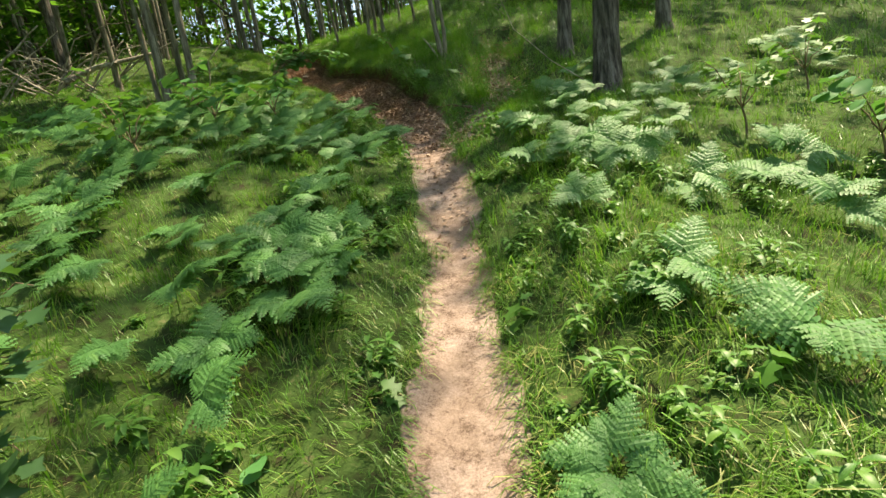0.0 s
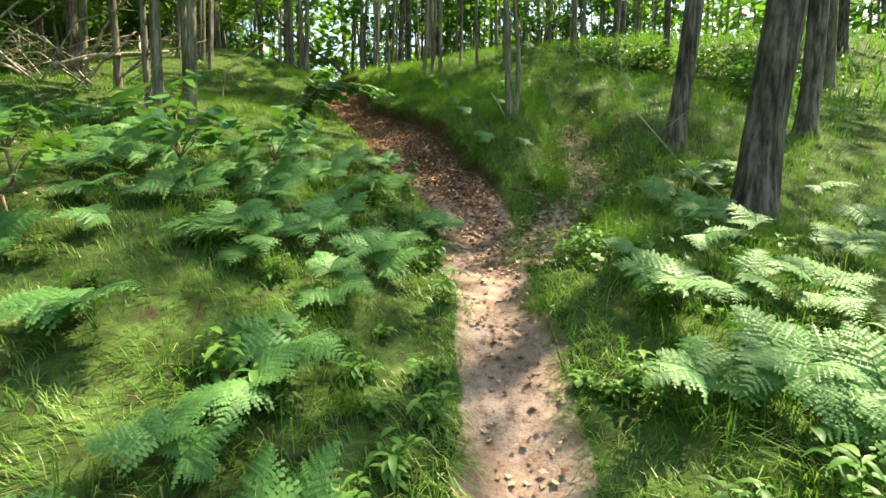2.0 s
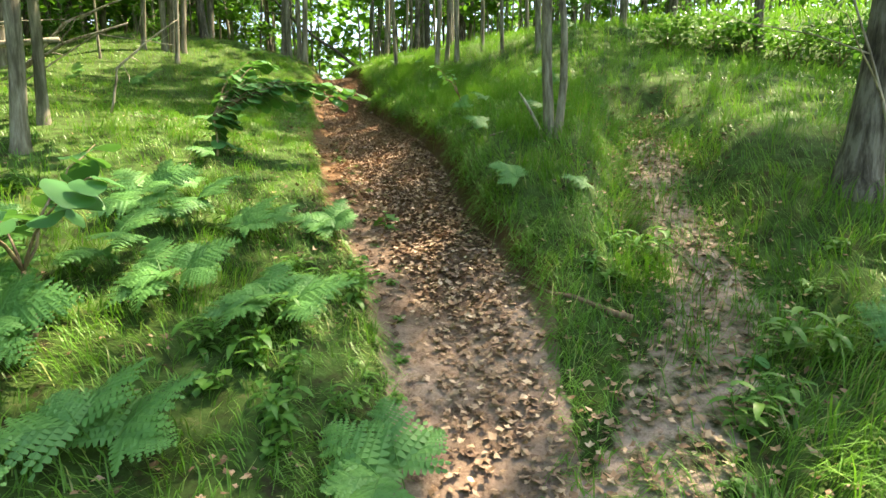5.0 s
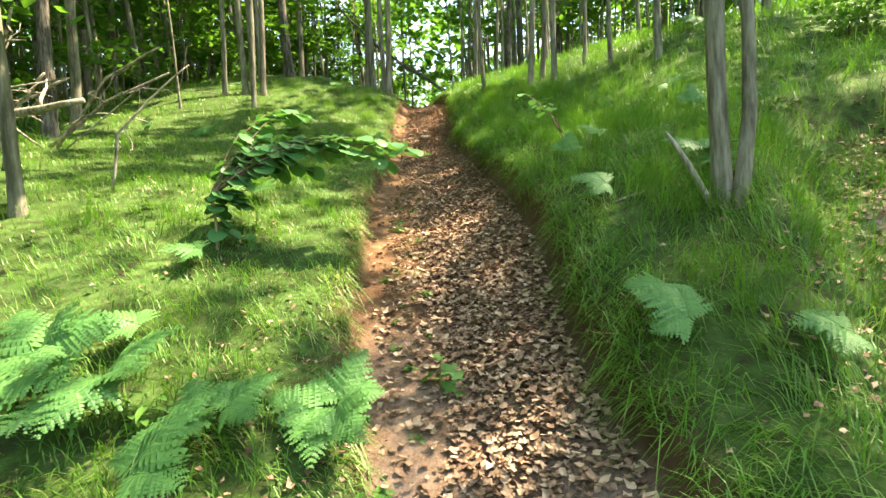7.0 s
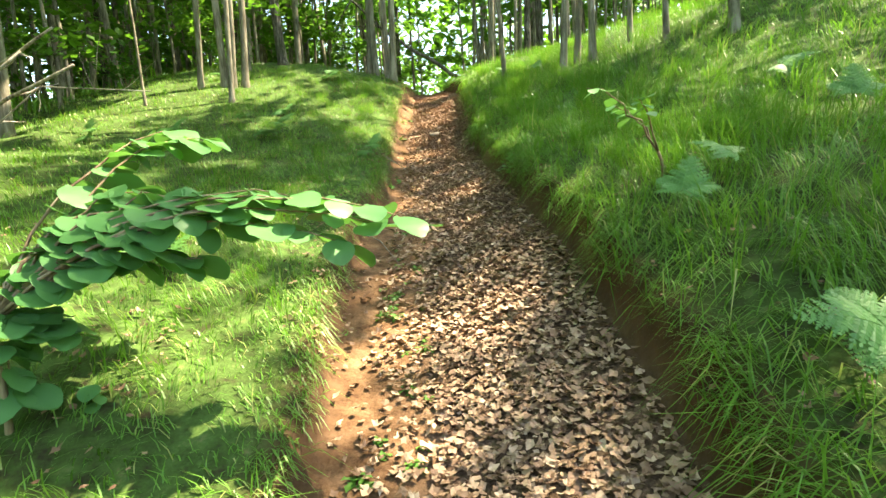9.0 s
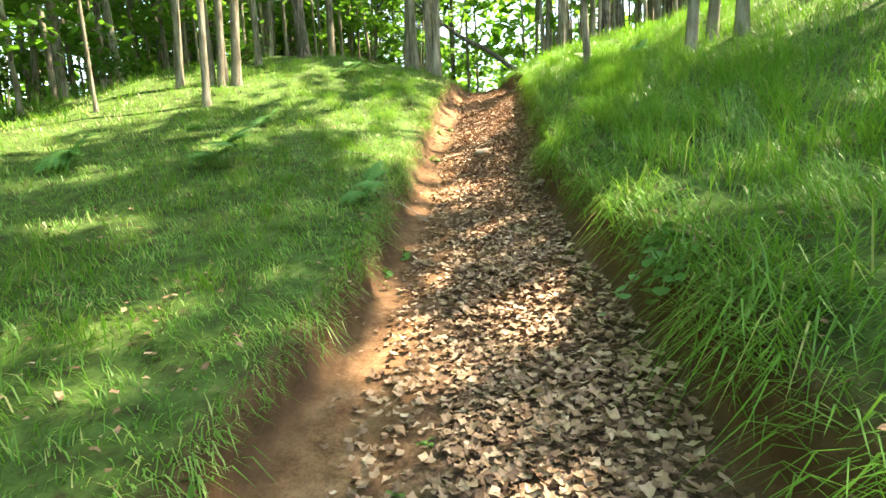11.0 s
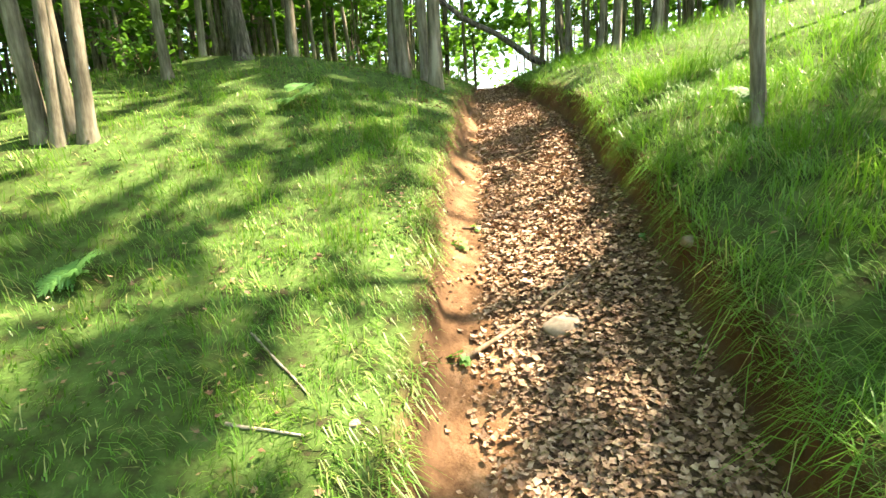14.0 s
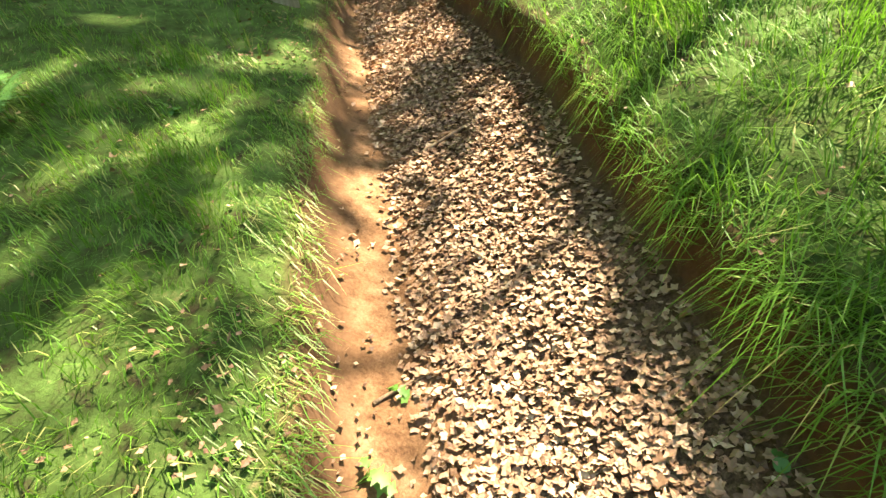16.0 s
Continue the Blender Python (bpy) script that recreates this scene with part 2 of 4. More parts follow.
def ground_material():
    """Sand and orange loam on the path, dark humus with moss and dead grass under the growth."""
    m, nt, b = nodes_of("forest_ground", 0.95, 0.12)
    fine, mid, broad = grain(nt, 90.0, 6.0, None, 0.7), grain(nt, 12.0, 6.0), grain(nt, 1.6, 5.0)
    sand = ramp(nt, maths(nt, "ADD", maths(nt, "MULTIPLY", fine, 0.45), maths(nt, "MULTIPLY", mid, 0.55)),
                ((0.40, (0.15, 0.105, 0.08)), (0.48, (0.33, 0.25, 0.205)), (0.60, (0.47, 0.37, 0.31))))
    loam = ramp(nt, maths(nt, "ADD", maths(nt, "MULTIPLY", fine, 0.4), maths(nt, "MULTIPLY", mid, 0.6)),
                ((0.36, (0.08, 0.040, 0.020)), (0.5, (0.18, 0.10, 0.052)), (0.64, (0.30, 0.18, 0.105))))
    humus = ramp(nt, maths(nt, "ADD", maths(nt, "MULTIPLY", fine, 0.3), maths(nt, "MULTIPLY", mid, 0.7)),
                 ((0.36, (0.035, 0.028, 0.016)), (0.47, (0.045, 0.080, 0.020)), (0.58, (0.065, 0.125, 0.030)), (0.70, (0.20, 0.17, 0.09))))
    spots = ramp(nt, grain(nt, 26.0, 5.0, None, 0.7), ((0.30, (1, 1, 1)), (0.40, (0, 0, 0))))
    sand = blend(nt, maths(nt, "MULTIPLY", spots, 0.75), sand, (0.10, 0.068, 0.048))
    trod = ramp(nt, grain(nt, 3.4, 5.0), ((0.42, (0, 0, 0)), (0.60, (1, 1, 1))))
    sand = blend(nt, maths(nt, "MULTIPLY", trod, 0.45), sand, (0.20, 0.145, 0.105))
    soil = blend(nt, attr(nt, "loam"), sand, loam)
    crumbs = ramp(nt, maths(nt, "ADD", maths(nt, "MULTIPLY", fine, 0.5), maths(nt, "MULTIPLY", grain(nt, 30.0, 6.0, None, 0.7), 0.5)), ((0.4, (0.045, 0.028, 0.018)), (0.52, (0.14, 0.09, 0.055)), (0.62, (0.27, 0.18, 0.12))))
    soil = blend(nt, attr(nt, "litter"), soil, crumbs)
    edge = maths(nt, "ADD", attr(nt, "bare"), maths(nt, "MULTIPLY", maths(nt, "SUBTRACT", mid, 0.5), 0.9))
    edge = ramp(nt, edge, ((0.40, (0, 0, 0)), (0.56, (1, 1, 1))))
    # cut soil of the banks, coloured darker for the shade under the rims
    wall = blend(nt, attr(nt, "bank"), blend(nt, edge, humus, soil), blend(nt, mid, (0.05, 0.03, 0.018), (0.15, 0.085, 0.045)))
    damp = ramp(nt, broad, ((0.40, (0.72, 0.70, 0.68)), (0.6, (1, 1, 1))))
    mul = nt.nodes.new("ShaderNodeMix")
    mul.data_type, mul.blend_type = "RGBA", "MULTIPLY"
    mul.inputs[0].default_value = 1.0
    nt.links.new(wall, mul.inputs[6])
    nt.links.new(damp, mul.inputs[7])
    nt.links.new(mul.outputs[2], b.inputs["Base Color"])
    bump(nt, b, maths(nt, "ADD", maths(nt, "MULTIPLY", fine, 0.4), grain(nt, 38.0, 5.0)), 0.7, 0.012)
    return m


GROUND = ground_material()

# ---- building helpers ----
def mesh_of(name, verts, quads=None, tris=None, material=None, tone=None, flat=True, extra=None):
    """A mesh from arrays of points, quads and triangles; tone: a value for each point."""
    verts = np.asarray(verts, np.float32)
    quads = np.zeros((0, 4), np.int32) if quads is None else np.asarray(quads, np.int32).reshape(-1, 4)
    tris = np.zeros((0, 3), np.int32) if tris is None else np.asarray(tris, np.int32).reshape(-1, 3)
    me = bpy.data.meshes.new(name)
    me.vertices.add(len(verts))
    me.vertices.foreach_set("co", verts.ravel())
    me.loops.add(quads.size + tris.size)
    me.loops.foreach_set("vertex_index", np.concatenate([quads.ravel(), tris.ravel()]))
    me.polygons.add(len(quads) + len(tris))
    me.polygons.foreach_set("loop_start", np.concatenate([np.arange(len(quads)) * 4, quads.size + np.arange(len(tris)) * 3]).astype(np.int32))
    me.polygons.foreach_set("use_smooth", np.full(len(quads) + len(tris), not flat))
    for key, values in {**({"tone": tone} if tone is not None else {}), **(extra or {})}.items():
        me.attributes.new(key, "FLOAT", "POINT").data.foreach_set("value", np.asarray(values, np.float32))
    me.update(calc_edges=True)
    if material:
        me.materials.append(material)
    return me


def part(name, mesh, parent, label=""):
    ob = new(name, mesh)
    ob.parent = parent
    return tagged(ob, label)


class Pile:
    """Collects strips and fans for one mesh."""

    def __init__(self):
        self.v, self.q, self.t, self.tone, self.n = [], [], [], [], 0

    def put(self, v, q=(), t=(), tone=0.5):
        v = np.asarray(v, float).reshape(-1, 3)
        self.v.append(v)
        if len(q):
            self.q.append(np.asarray(q) + self.n)
        if len(t):
            self.t.append(np.asarray(t) + self.n)
        self.tone.append(np.full(len(v), tone))
        self.n += len(v)

    def mesh(self, name, material, flat=True):
        return mesh_of(name, np.concatenate(self.v), np.concatenate(self.q) if self.q else None, np.concatenate(self.t) if self.t else None,
                       material, np.concatenate(self.tone), flat)


def tube(pile, points, radii, sides=8, knob=0.0, rng=None, tone=0.5):
    """A limb round a line of points."""
    points, radii = np.asarray(points, float), np.asarray(radii, float)
    n = len(points)
    way = np.gradient(points, axis=0)
    way /= np.linalg.norm(way, axis=1)[:, None] + 1e-9
    side = np.cross(way, (0.31, 0.95, 0.05))
    side /= np.linalg.norm(side, axis=1)[:, None] + 1e-9
    up = np.cross(side, way)
    a = np.arange(sides) / sides * 2 * math.pi
    r = radii[:, None] * (1 + (knob * rng.standard_normal((n, sides)) if knob else 0))
    v = points[:, None] + r[..., None] * (np.cos(a)[None, :, None] * side[:, None] + np.sin(a)[None, :, None] * up[:, None])
    i, j = np.meshgrid(np.arange(n - 1), np.arange(sides), indexing="ij")
    k = (j + 1) % sides
    q = np.stack([i * sides + j, i * sides + k, (i + 1) * sides + k, (i + 1) * sides + j], -1).reshape(-1, 4)
    v = np.concatenate([v.reshape(-1, 3), points[:1], points[-1:]])
    c0, c1 = n * sides, n * sides + 1
    s = np.arange(sides)
    t = np.concatenate([np.stack([np.full(sides, c0), (s + 1) % sides, s], -1), np.stack([np.full(sides, c1), (n - 1) * sides + s, (n - 1) * sides + (s + 1) % sides], -1)])
    pile.put(v, q, t, tone)


def curve_line(a, b, sag, n, rng=None, wobble=0.0):
    """Points from a to b along an arc that bulges by sag."""
    a, b, sag = (np.asarray(p, float) for p in (a, b, sag))
    f = np.linspace(0, 1, n)[:, None]
    p = a + (b - a) * f + 4 * f * (1 - f) * sag
    if wobble:
        w = rng.standard_normal((n, 3)) * wobble
        w[0] = 0
        p = p + w
    return p


def foot(x, y, sink=0.0):
    return Vector((x, y, float(ground(x, y)) - sink))


# ---- ground: one sheet, finely divided along the path ----
def steps(*runs):
    out = [runs[0][0]]
    for a, b, d in runs:
        out += list(np.linspace(a, b, max(2, int(round((b - a) / d)) + 1))[1:])
    return np.array(out)


def build_ground():
    half = steps((0.0, 0.4, 0.05), (0.4, 0.64, 0.02), (0.64, 0.9, 0.052), (0.9, 3.0, 0.14), (3.0, 9.0, 0.5), (9, 25, 2.0), (25, 60, 7.0), (60, 1500, 240))
    s = np.concatenate([-half[:0:-1], half])
    y = steps((-1500, -100, 280), (-100, -20, 10), (-20, -3, 1.0), (-3, 22, 0.075), (22, 32, 0.3), (32, 60, 2.0), (60, 140, 10), (140, 1600, 290))
    ss, yy = np.meshgrid(s, y)
    # the lines of the sheet follow the path's edges
    ss = ss + np.sign(ss) * (half_width(yy, ss) - 0.5) * np.exp(-((np.abs(ss) - 0.5) / 0.3) ** 2)
    x = np.clip(path_x(yy), -25, 3) + ss
    z = ground(x, yy)
    sp = x - path_x(yy)
    w = half_width(yy, sp)
    b = bare(x, yy)
    litter = smooth(8.0, 9.5, yy) * smooth(-0.3, -0.1, sp) * smooth(0.04, -0.02, np.abs(sp) - w)
    loam = smooth(6.5, 10.5, yy + 0.6 * np.sin(3 * x)) * smooth(0.35, -0.05, sp) * 0.95 + 0.12
    # strip along the cut edges that takes the shade-darkened soil colour
    bank = smooth(0.03, 0.10, depth(yy, sp)) * np.exp(-((np.abs(sp) - w - 0.01) / 0.085) ** 2)
    bank = np.where(spur(x, yy) < 0.45, 0, bank)
    n, m = z.shape
    i, j = np.meshgrid(np.arange(n - 1), np.arange(m - 1), indexing="ij")
    q = np.stack([i * m + j, i * m + j + 1, (i + 1) * m + j + 1, (i + 1) * m + j], -1).reshape(-1, 4)
    v = np.stack([x, yy, z], -1).reshape(-1, 3)
    me = mesh_of("ground", v, q, None, GROUND, None, False, {"bare": b.ravel(), "loam": loam.ravel(), "bank": bank.ravel(), "litter": litter.ravel()})
    tagged(new("ground", me), "woodland hillside soil with a worn sandy footpath", "ground", kind="structure")


build_ground()


# ---- grass ----
def patchy(x, y, k=1.0):
    return 0.5 + 0.25 * np.sin(1.9 * k * x + 0.7 * y + 1) * np.sin(1.6 * k * y - 0.5 * x) + 0.25 * np.sin(4.3 * k * x - 1.1 * y) * np.sin(3.9 * k * y + 0.8 * x + 2)


def blades(rng, x, y, height, width, lean, heading, tone, droop=0.42):
    """One arched blade of two quads for each root."""
    n = len(x)
    z = ground(x, y) - 0.01
    hx, hy = np.cos(heading), np.sin(heading)
    px, py = -hy, hx
    lev = np.array([0.0, 0.55, 1.0])
    rise = lev[None] - (droop * np.clip(lean, 0, 1.6))[:, None] * lev[None] ** 2.2
    out = lean[:, None] * lev[None] ** 1.7 * 0.85
    wid = np.array([0.9, 0.95, 0.08])[None] * width[:, None] / 2
    v = np.empty((n, 3, 2, 3), np.float32)
    for k, sgn in ((0, -1), (1, 1)):
        v[:, :, k, 0] = x[:, None] + height[:, None] * out * hx[:, None] + sgn * wid * px[:, None]
        v[:, :, k, 1] = y[:, None] + height[:, None] * out * hy[:, None] + sgn * wid * py[:, None]
        v[:, :, k, 2] = z[:, None] + height[:, None] * rise
    base = (np.arange(n) * 6)[:, None, None]
    q = base + np.array([[0, 1, 3, 2], [2, 3, 5, 4]])[None]
    return v.reshape(-1, 3), q.reshape(-1, 4), np.repeat(tone, 6)


def sow(rng, count, y0, y1, reach, focus, side):
    u = rng.uniform(0, 1, count)
    y = np.where(u < 0.42, rng.uniform(9, 19, count), np.where(u < 0.72, rng.uniform(2.2, 9, count), rng.uniform(y0, y1, count)))
    s = focus * np.tan(rng.uniform(0, 1, count) * math.atan(reach / focus)) * side
    fringe = rng.uniform(0, 1, count) < 0.12
    s = np.where(fringe, side * np.abs(rng.normal(0.0, 0.1, count)), s)
    x = path_x(y) + s
    return x, y, s


def build_grass(name, label, count, y0, y1, side, seed):
    rng = np.random.default_rng(seed)
    x, y, s = sow(rng, count, y0, y1, 11.0, 1.7, side)
    w = half_width(y, s)
    x = x + side * w * np.where(y < 8, 0.45, 0.9)
    s = x - path_x(y)
    tuft = patchy(x, y, 2.2)
    rim = (np.abs(s) - half_width(y, s) > 0.0) | (depth(y, s) < 0.1)
    keep = rim & (rng.uniform(0, 1, count) > bare(x, y) * 1.2 - 0.12) & (rng.uniform(0, 1, count) < 0.40 + 0.9 * tuft)
    x, y, s, tuft = x[keep], y[keep], s[keep], tuft[keep]
    n = len(x)
    # the blades stand in tufts that share a heading
    cell = np.floor(x / 0.16) * 57.3 + np.floor(y / 0.16) * 131.7
    shared = np.mod(np.sin(cell) * 43758.5, 1.0)
    a = np.abs(s) - half_width(y, s)
    tall = np.interp(y, (-2, 5, 8, 12, 26), (0.15, 0.14, 0.17, 0.19, 0.18) if side > 0 else (0.12, 0.11, 0.11, 0.09, 0.11))
    h = tall * (0.55 + 0.9 * shared) * rng.uniform(0.55, 1.25, n) * (0.75 + 0.5 * tuft)
    toward = np.where(side > 0, math.pi, 0.0)
    heading = shared * 2 * math.pi + rng.normal(0, 0.7, n)
    rim = (a < 0.35) & (rng.uniform(0, 1, n) < 0.8)
    heading = np.where(rim, toward + rng.normal(0, 0.75, n), heading)
    lean = np.clip(rng.normal(0.9, 0.35, n) + np.where(rim, 0.35, 0), 0.1, 1.6)
    far = np.clip(np.abs(s) / 3.0, 1, 3.2)
    width = rng.uniform(0.0028, 0.0055, n) * far
    tone = np.clip(rng.normal(0.45, 0.16, n) + 0.25 * (shared - 0.5) + np.where(rng.uniform(0, 1, n) < np.interp(y, (2, 6, 11, 15), (0.30, 0.14, 0.16, 0.26) if side < 0 else (0.30, 0.08, 0.06, 0.08)), 0.5, 0) + 0.16 * smooth(5, 2, y), 0, 1.1)
    h = np.where(rim, h * 0.85, h)
    v, q, tn = blades(rng, x, y, h, width, lean, heading, tone, np.where(rim, 1.05, 0.42))
    tagged(new(name, mesh_of(name, v, q, None, GRASS, tn)), label, "grass", kind="stuff")


build_grass("grass", "long soft drooping green grass on the path's bank", 160000, -1.5, 25, 1, 11)
build_grass("grass", "short fine green grass with dry tufts under trees", 145000, -1.5, 25, -1, 12)


def build_meadow():
    """Coarser grass farther from the path."""
    rng = np.random.default_rng(13)
    n = 38000
    y = rng.uniform(-4, 42, n)
    s = rng.uniform(7, 34, n) * np.where(rng.uniform(0, 1, n) < 0.62, 1, -1)
    x = path_x(y) + s
    tone = np.clip(rng.normal(0.5, 0.2, n), 0, 1)
    v, q, tn = blades(rng, x, y, rng.uniform(0.2, 0.5, n), rng.uniform(0.02, 0.045, n), rng.uniform(0.2, 1.1, n), rng.uniform(0, 6.3, n), tone)
    tagged(new("meadow_grass", mesh_of("meadow_grass", v, q, None, GRASS, tn)), "tall sunlit meadow grass on the hillside", "grass", kind="stuff")


build_meadow()


# ---- dry leaves on the path ----
def litter_leaf(rng, n, x, y, size, lift):
    """Curled lobed leaves, each a fan of eight points about a raised middle."""
    k = 8
    a = np.arange(k) / k * 2 * math.pi
    lobes = np.array([1.0, 0.6, 0.9, 0.6, 0.78, 0.6, 0.9, 0.6])
    r = size[:, None] * lobes[None] * rng.uniform(0.75, 1.15, (n, k)) * 0.5
    turn = rng.uniform(0, 6.3, n)[:, None]
    long = rng.uniform(0.65, 1.0, n)[:, None]
    lx, ly = r * np.cos(a), r * np.sin(a) * long
    curl = rng.uniform(-0.5, 0.9, n)[:, None]
    lz = curl * (lx ** 2 + ly ** 2) / size[:, None] * 1.6 + rng.normal(0, 0.05, (n, k)) * size[:, None]
    tip_a, tip_b = rng.normal(0, 0.28, (2, n, 1))
    lz = lz + tip_a * lx + tip_b * ly
    gx = x[:, None] + lx * np.cos(turn) - ly * np.sin(turn)
    gy = y[:, None] + lx * np.sin(turn) + ly * np.cos(turn)
    base = ground(x, y) + lift
    gz = base[:, None] + lz
    ring = np.stack([gx, gy, gz], -1)
    mid = np.stack([x, y, base], -1)[:, None]
    v = np.concatenate([mid, ring], 1).reshape(-1, 3)
    j = np.arange(k)
    tri = np.stack([np.zeros(k, int), 1 + j, 1 + (j + 1) % k], -1)[None] + (np.arange(n) * (k + 1))[:, None, None]
    return v, tri.reshape(-1, 3), k + 1


def build_litter():
    rng = np.random.default_rng(21)
    n = 90000
    y = rng.uniform(4.6, 27, n)
    s = np.where(rng.uniform(0, 1, n) < 0.5, rng.uniform(-0.42, 0.6, n), np.clip(rng.normal(0.12, 0.26, n), -0.6, 0.6))
    x = path_x(y) + s
    w = half_width(y, s)
    thick = np.interp(y, (4.6, 6.5, 8.2, 9.5, 27), (0.03, 0.08, 0.3, 0.95, 1.0)) * np.where(s < -0.14 - 0.22 * smooth(15.0, 17.0, y), 0.42, 1.0)
    keep = (rng.uniform(0, 1, n) < thick) & (np.abs(s) < w - 0.05)
    x, y = x[keep], y[keep]
    # on the side path, and strewn thinly in the grass
    m = 3200
    f = rng.uniform(0, 1, m)
    sy = 6.8 + f * 5.5
    sx = np.interp(sy, [p[1] for p in SPUR], [p[0] for p in SPUR]) + rng.normal(0, 0.26, m)
    g = 10000
    gy = rng.uniform(6, 22, g)
    gs = (0.5 + rng.exponential(1.3, g)) * np.where(rng.uniform(0, 1, g) < 0.75, -1, 1)
    gx = path_x(gy) + gs
    thin = (patchy(gx, gy, 1.6) > rng.uniform(0.40, 0.66, g)) & (np.abs(gs) < 6)
    gx, gy = gx[thin], gy[thin]
    x, y = np.concatenate([x, sx, gx]), np.concatenate([y, sy, gy])
    n = len(x)
    size = rng.uniform(0.024, 0.054, n) * np.where(np.arange(n) >= n - len(gx), 0.75, 1.0)
    lift = rng.uniform(0.004, 0.03, n) + np.where(np.arange(n) >= n - len(gx), 0.012, 0)
    v, t, k = litter_leaf(rng, n, x, y, size, lift)
    tone = np.repeat(np.clip(rng.normal(0.42, 0.2, n) - np.where(np.arange(n) >= n - len(gx), 0.16, 0), 0, 1), k)
    tagged(new("leaf_litter", mesh_of("leaf_litter", v, None, t, LITTER, tone)), "dry brown fallen leaves lying on the path", "fallen leaves", kind="stuff")


build_litter()


# ---- trees ----
def spray(pile, rng, centre, radius, count, size, flat=0.35):
    """A layered spray of leaves round a twig's end; each leaf a folded diamond."""
    p = rng.normal(0, 1, (count, 3)) * np.array([radius, radius, radius * flat]) * 0.55 + centre
    h = rng.uniform(0, 2 * math.pi, count)
    dip = rng.normal(-0.25, 0.4, count)
    s = size * rng.uniform(0.6, 1.25, count)
    d = np.stack([np.cos(h) * np.cos(dip), np.sin(h) * np.cos(dip), np.sin(dip)], -1)
    e = np.stack([-np.sin(h), np.cos(h), rng.normal(0, 0.35, count)], -1)
    a, b = p - d * s[:, None] * 0.5, p + d * s[:, None] * 0.5
    l, r = p + e * s[:, None] * 0.34, p - e * s[:, None] * 0.34
    v = np.stack([a, l, b, r], 1).reshape(-1, 3)
    q = np.arange(count * 4).reshape(-1, 4)
    pile.v.append(v)
    pile.q.append(q + pile.n)
    pile.tone.append(np.repeat(np.clip(rng.normal(0.45, 0.22, count), 0, 1), 4))
    pile.n += len(v)


def tree(name, label, height, girth, first, spread, seed, bark=BARK, lean=(0, 0), leaves=1400, leaf=0.16, limbs=7, bow=0.12, low=0, single=True):
    """trunk, limbs and a crown. first: height of the lowest limb; low: how many thin leafy limbs hang below; single: each limb a part."""
    rng = np.random.default_rng(seed)
    root = new(name)
    tagged(root, label, "tree")
    f = np.linspace(0, 1, 15)
    top = np.array([lean[0], lean[1], 1.0]) * height
    line = np.outer(f, top) + np.stack([np.sin(f * 3.1 + seed) * bow * height * 0.06, np.cos(f * 2.6 + seed * 2) * bow * height * 0.06, 0 * f], -1)
    line -= line[0]
    line[1:, :2] += rng.normal(0, girth * 0.12, (14, 2))
    low_line = np.array([[0, 0, -0.25], [0, 0, 0.0], [0, 0, 0.09], [0, 0, 0.3]])
    drift = lambda z: np.array([np.interp(z, line[:, 2], line[:, 0]), np.interp(z, line[:, 2], line[:, 1]), z])
    pts = np.array([p if p[2] <= 0 else drift(p[2]) for p in low_line] + [drift(z) for z in np.linspace(0.7, height, 16)])
    rad = np.concatenate([[girth * 0.8, girth * 0.72, girth * 0.6, girth * 0.52], girth * 0.5 * (1 - 0.85 * np.linspace(0.03, 1, 16) ** 1.2)])
    wood = Pile()
    tube(wood, pts, rad, 11, 0.05, rng)
    part("trunk", wood.mesh("trunk", bark, False), root)
    crown = Pile()
    per = max(4, leaves // (limbs * 4 + low * 2))
    boughs = Pile()
    for k in range(limbs + low):
        hang = k >= limbs
        z = first * rng.uniform(0.35, 0.9) if hang else first + (height - first) * (k + 0.3) / limbs * 0.92
        a = rng.uniform(0, 2 * math.pi) if hang else k * 2.4 + rng.uniform(-0.5, 0.5)
        reach = spread * (rng.uniform(0.35, 0.6) if hang else (1.05 - 0.6 * (k / limbs)) * rng.uniform(0.75, 1.1))
        base = drift(z)
        tip = base + np.array([math.cos(a) * reach, math.sin(a) * reach, reach * (0.05 if hang else rng.uniform(0.25, 0.7))])
        way = curve_line(base, tip, (0, 0, 0.12 * reach), 6, rng, 0.03 * reach)
        limb = Pile() if single else boughs
        r0 = girth * (0.07 if hang else 0.2 * (1.15 - k / limbs))
        tube(limb, way, np.linspace(max(r0, 0.008), 0.006, 6), 6)
        if single:
            part("limb", limb.mesh("limb", bark, False), root)
        for c in (way[3], way[4], way[5], way[5] + rng.normal(0, reach * 0.22, 3)) if not hang else (way[3], way[5]):
            spray(crown, rng, c, reach * (0.42 if not hang else 0.5), per, leaf, 0.3)
    if not single:
        tagged(part("twigwork", boughs.mesh("twigwork", bark, False), root), kind="stuff")
    part("crown", crown.mesh("crown", CROWN), root)
    return root


def stand(ob, x, y, turn=0.0, scale=1.0, slant=0.0):
    m = Matrix.Translation(foot(x, y, 0.02)) @ Matrix.Rotation(slant, 4, "Y") @ Matrix.Rotation(turn, 4, "Z") @ Matrix.Diagonal((scale, scale, scale, 1))
    ob.matrix_basis = m
    return ob


def stand_copy(ob, x, y, turn, scale, slant=0.0):
    c = copy_thing(ob, Matrix.Identity(4))
    return stand(c, x, y, turn, scale, slant)


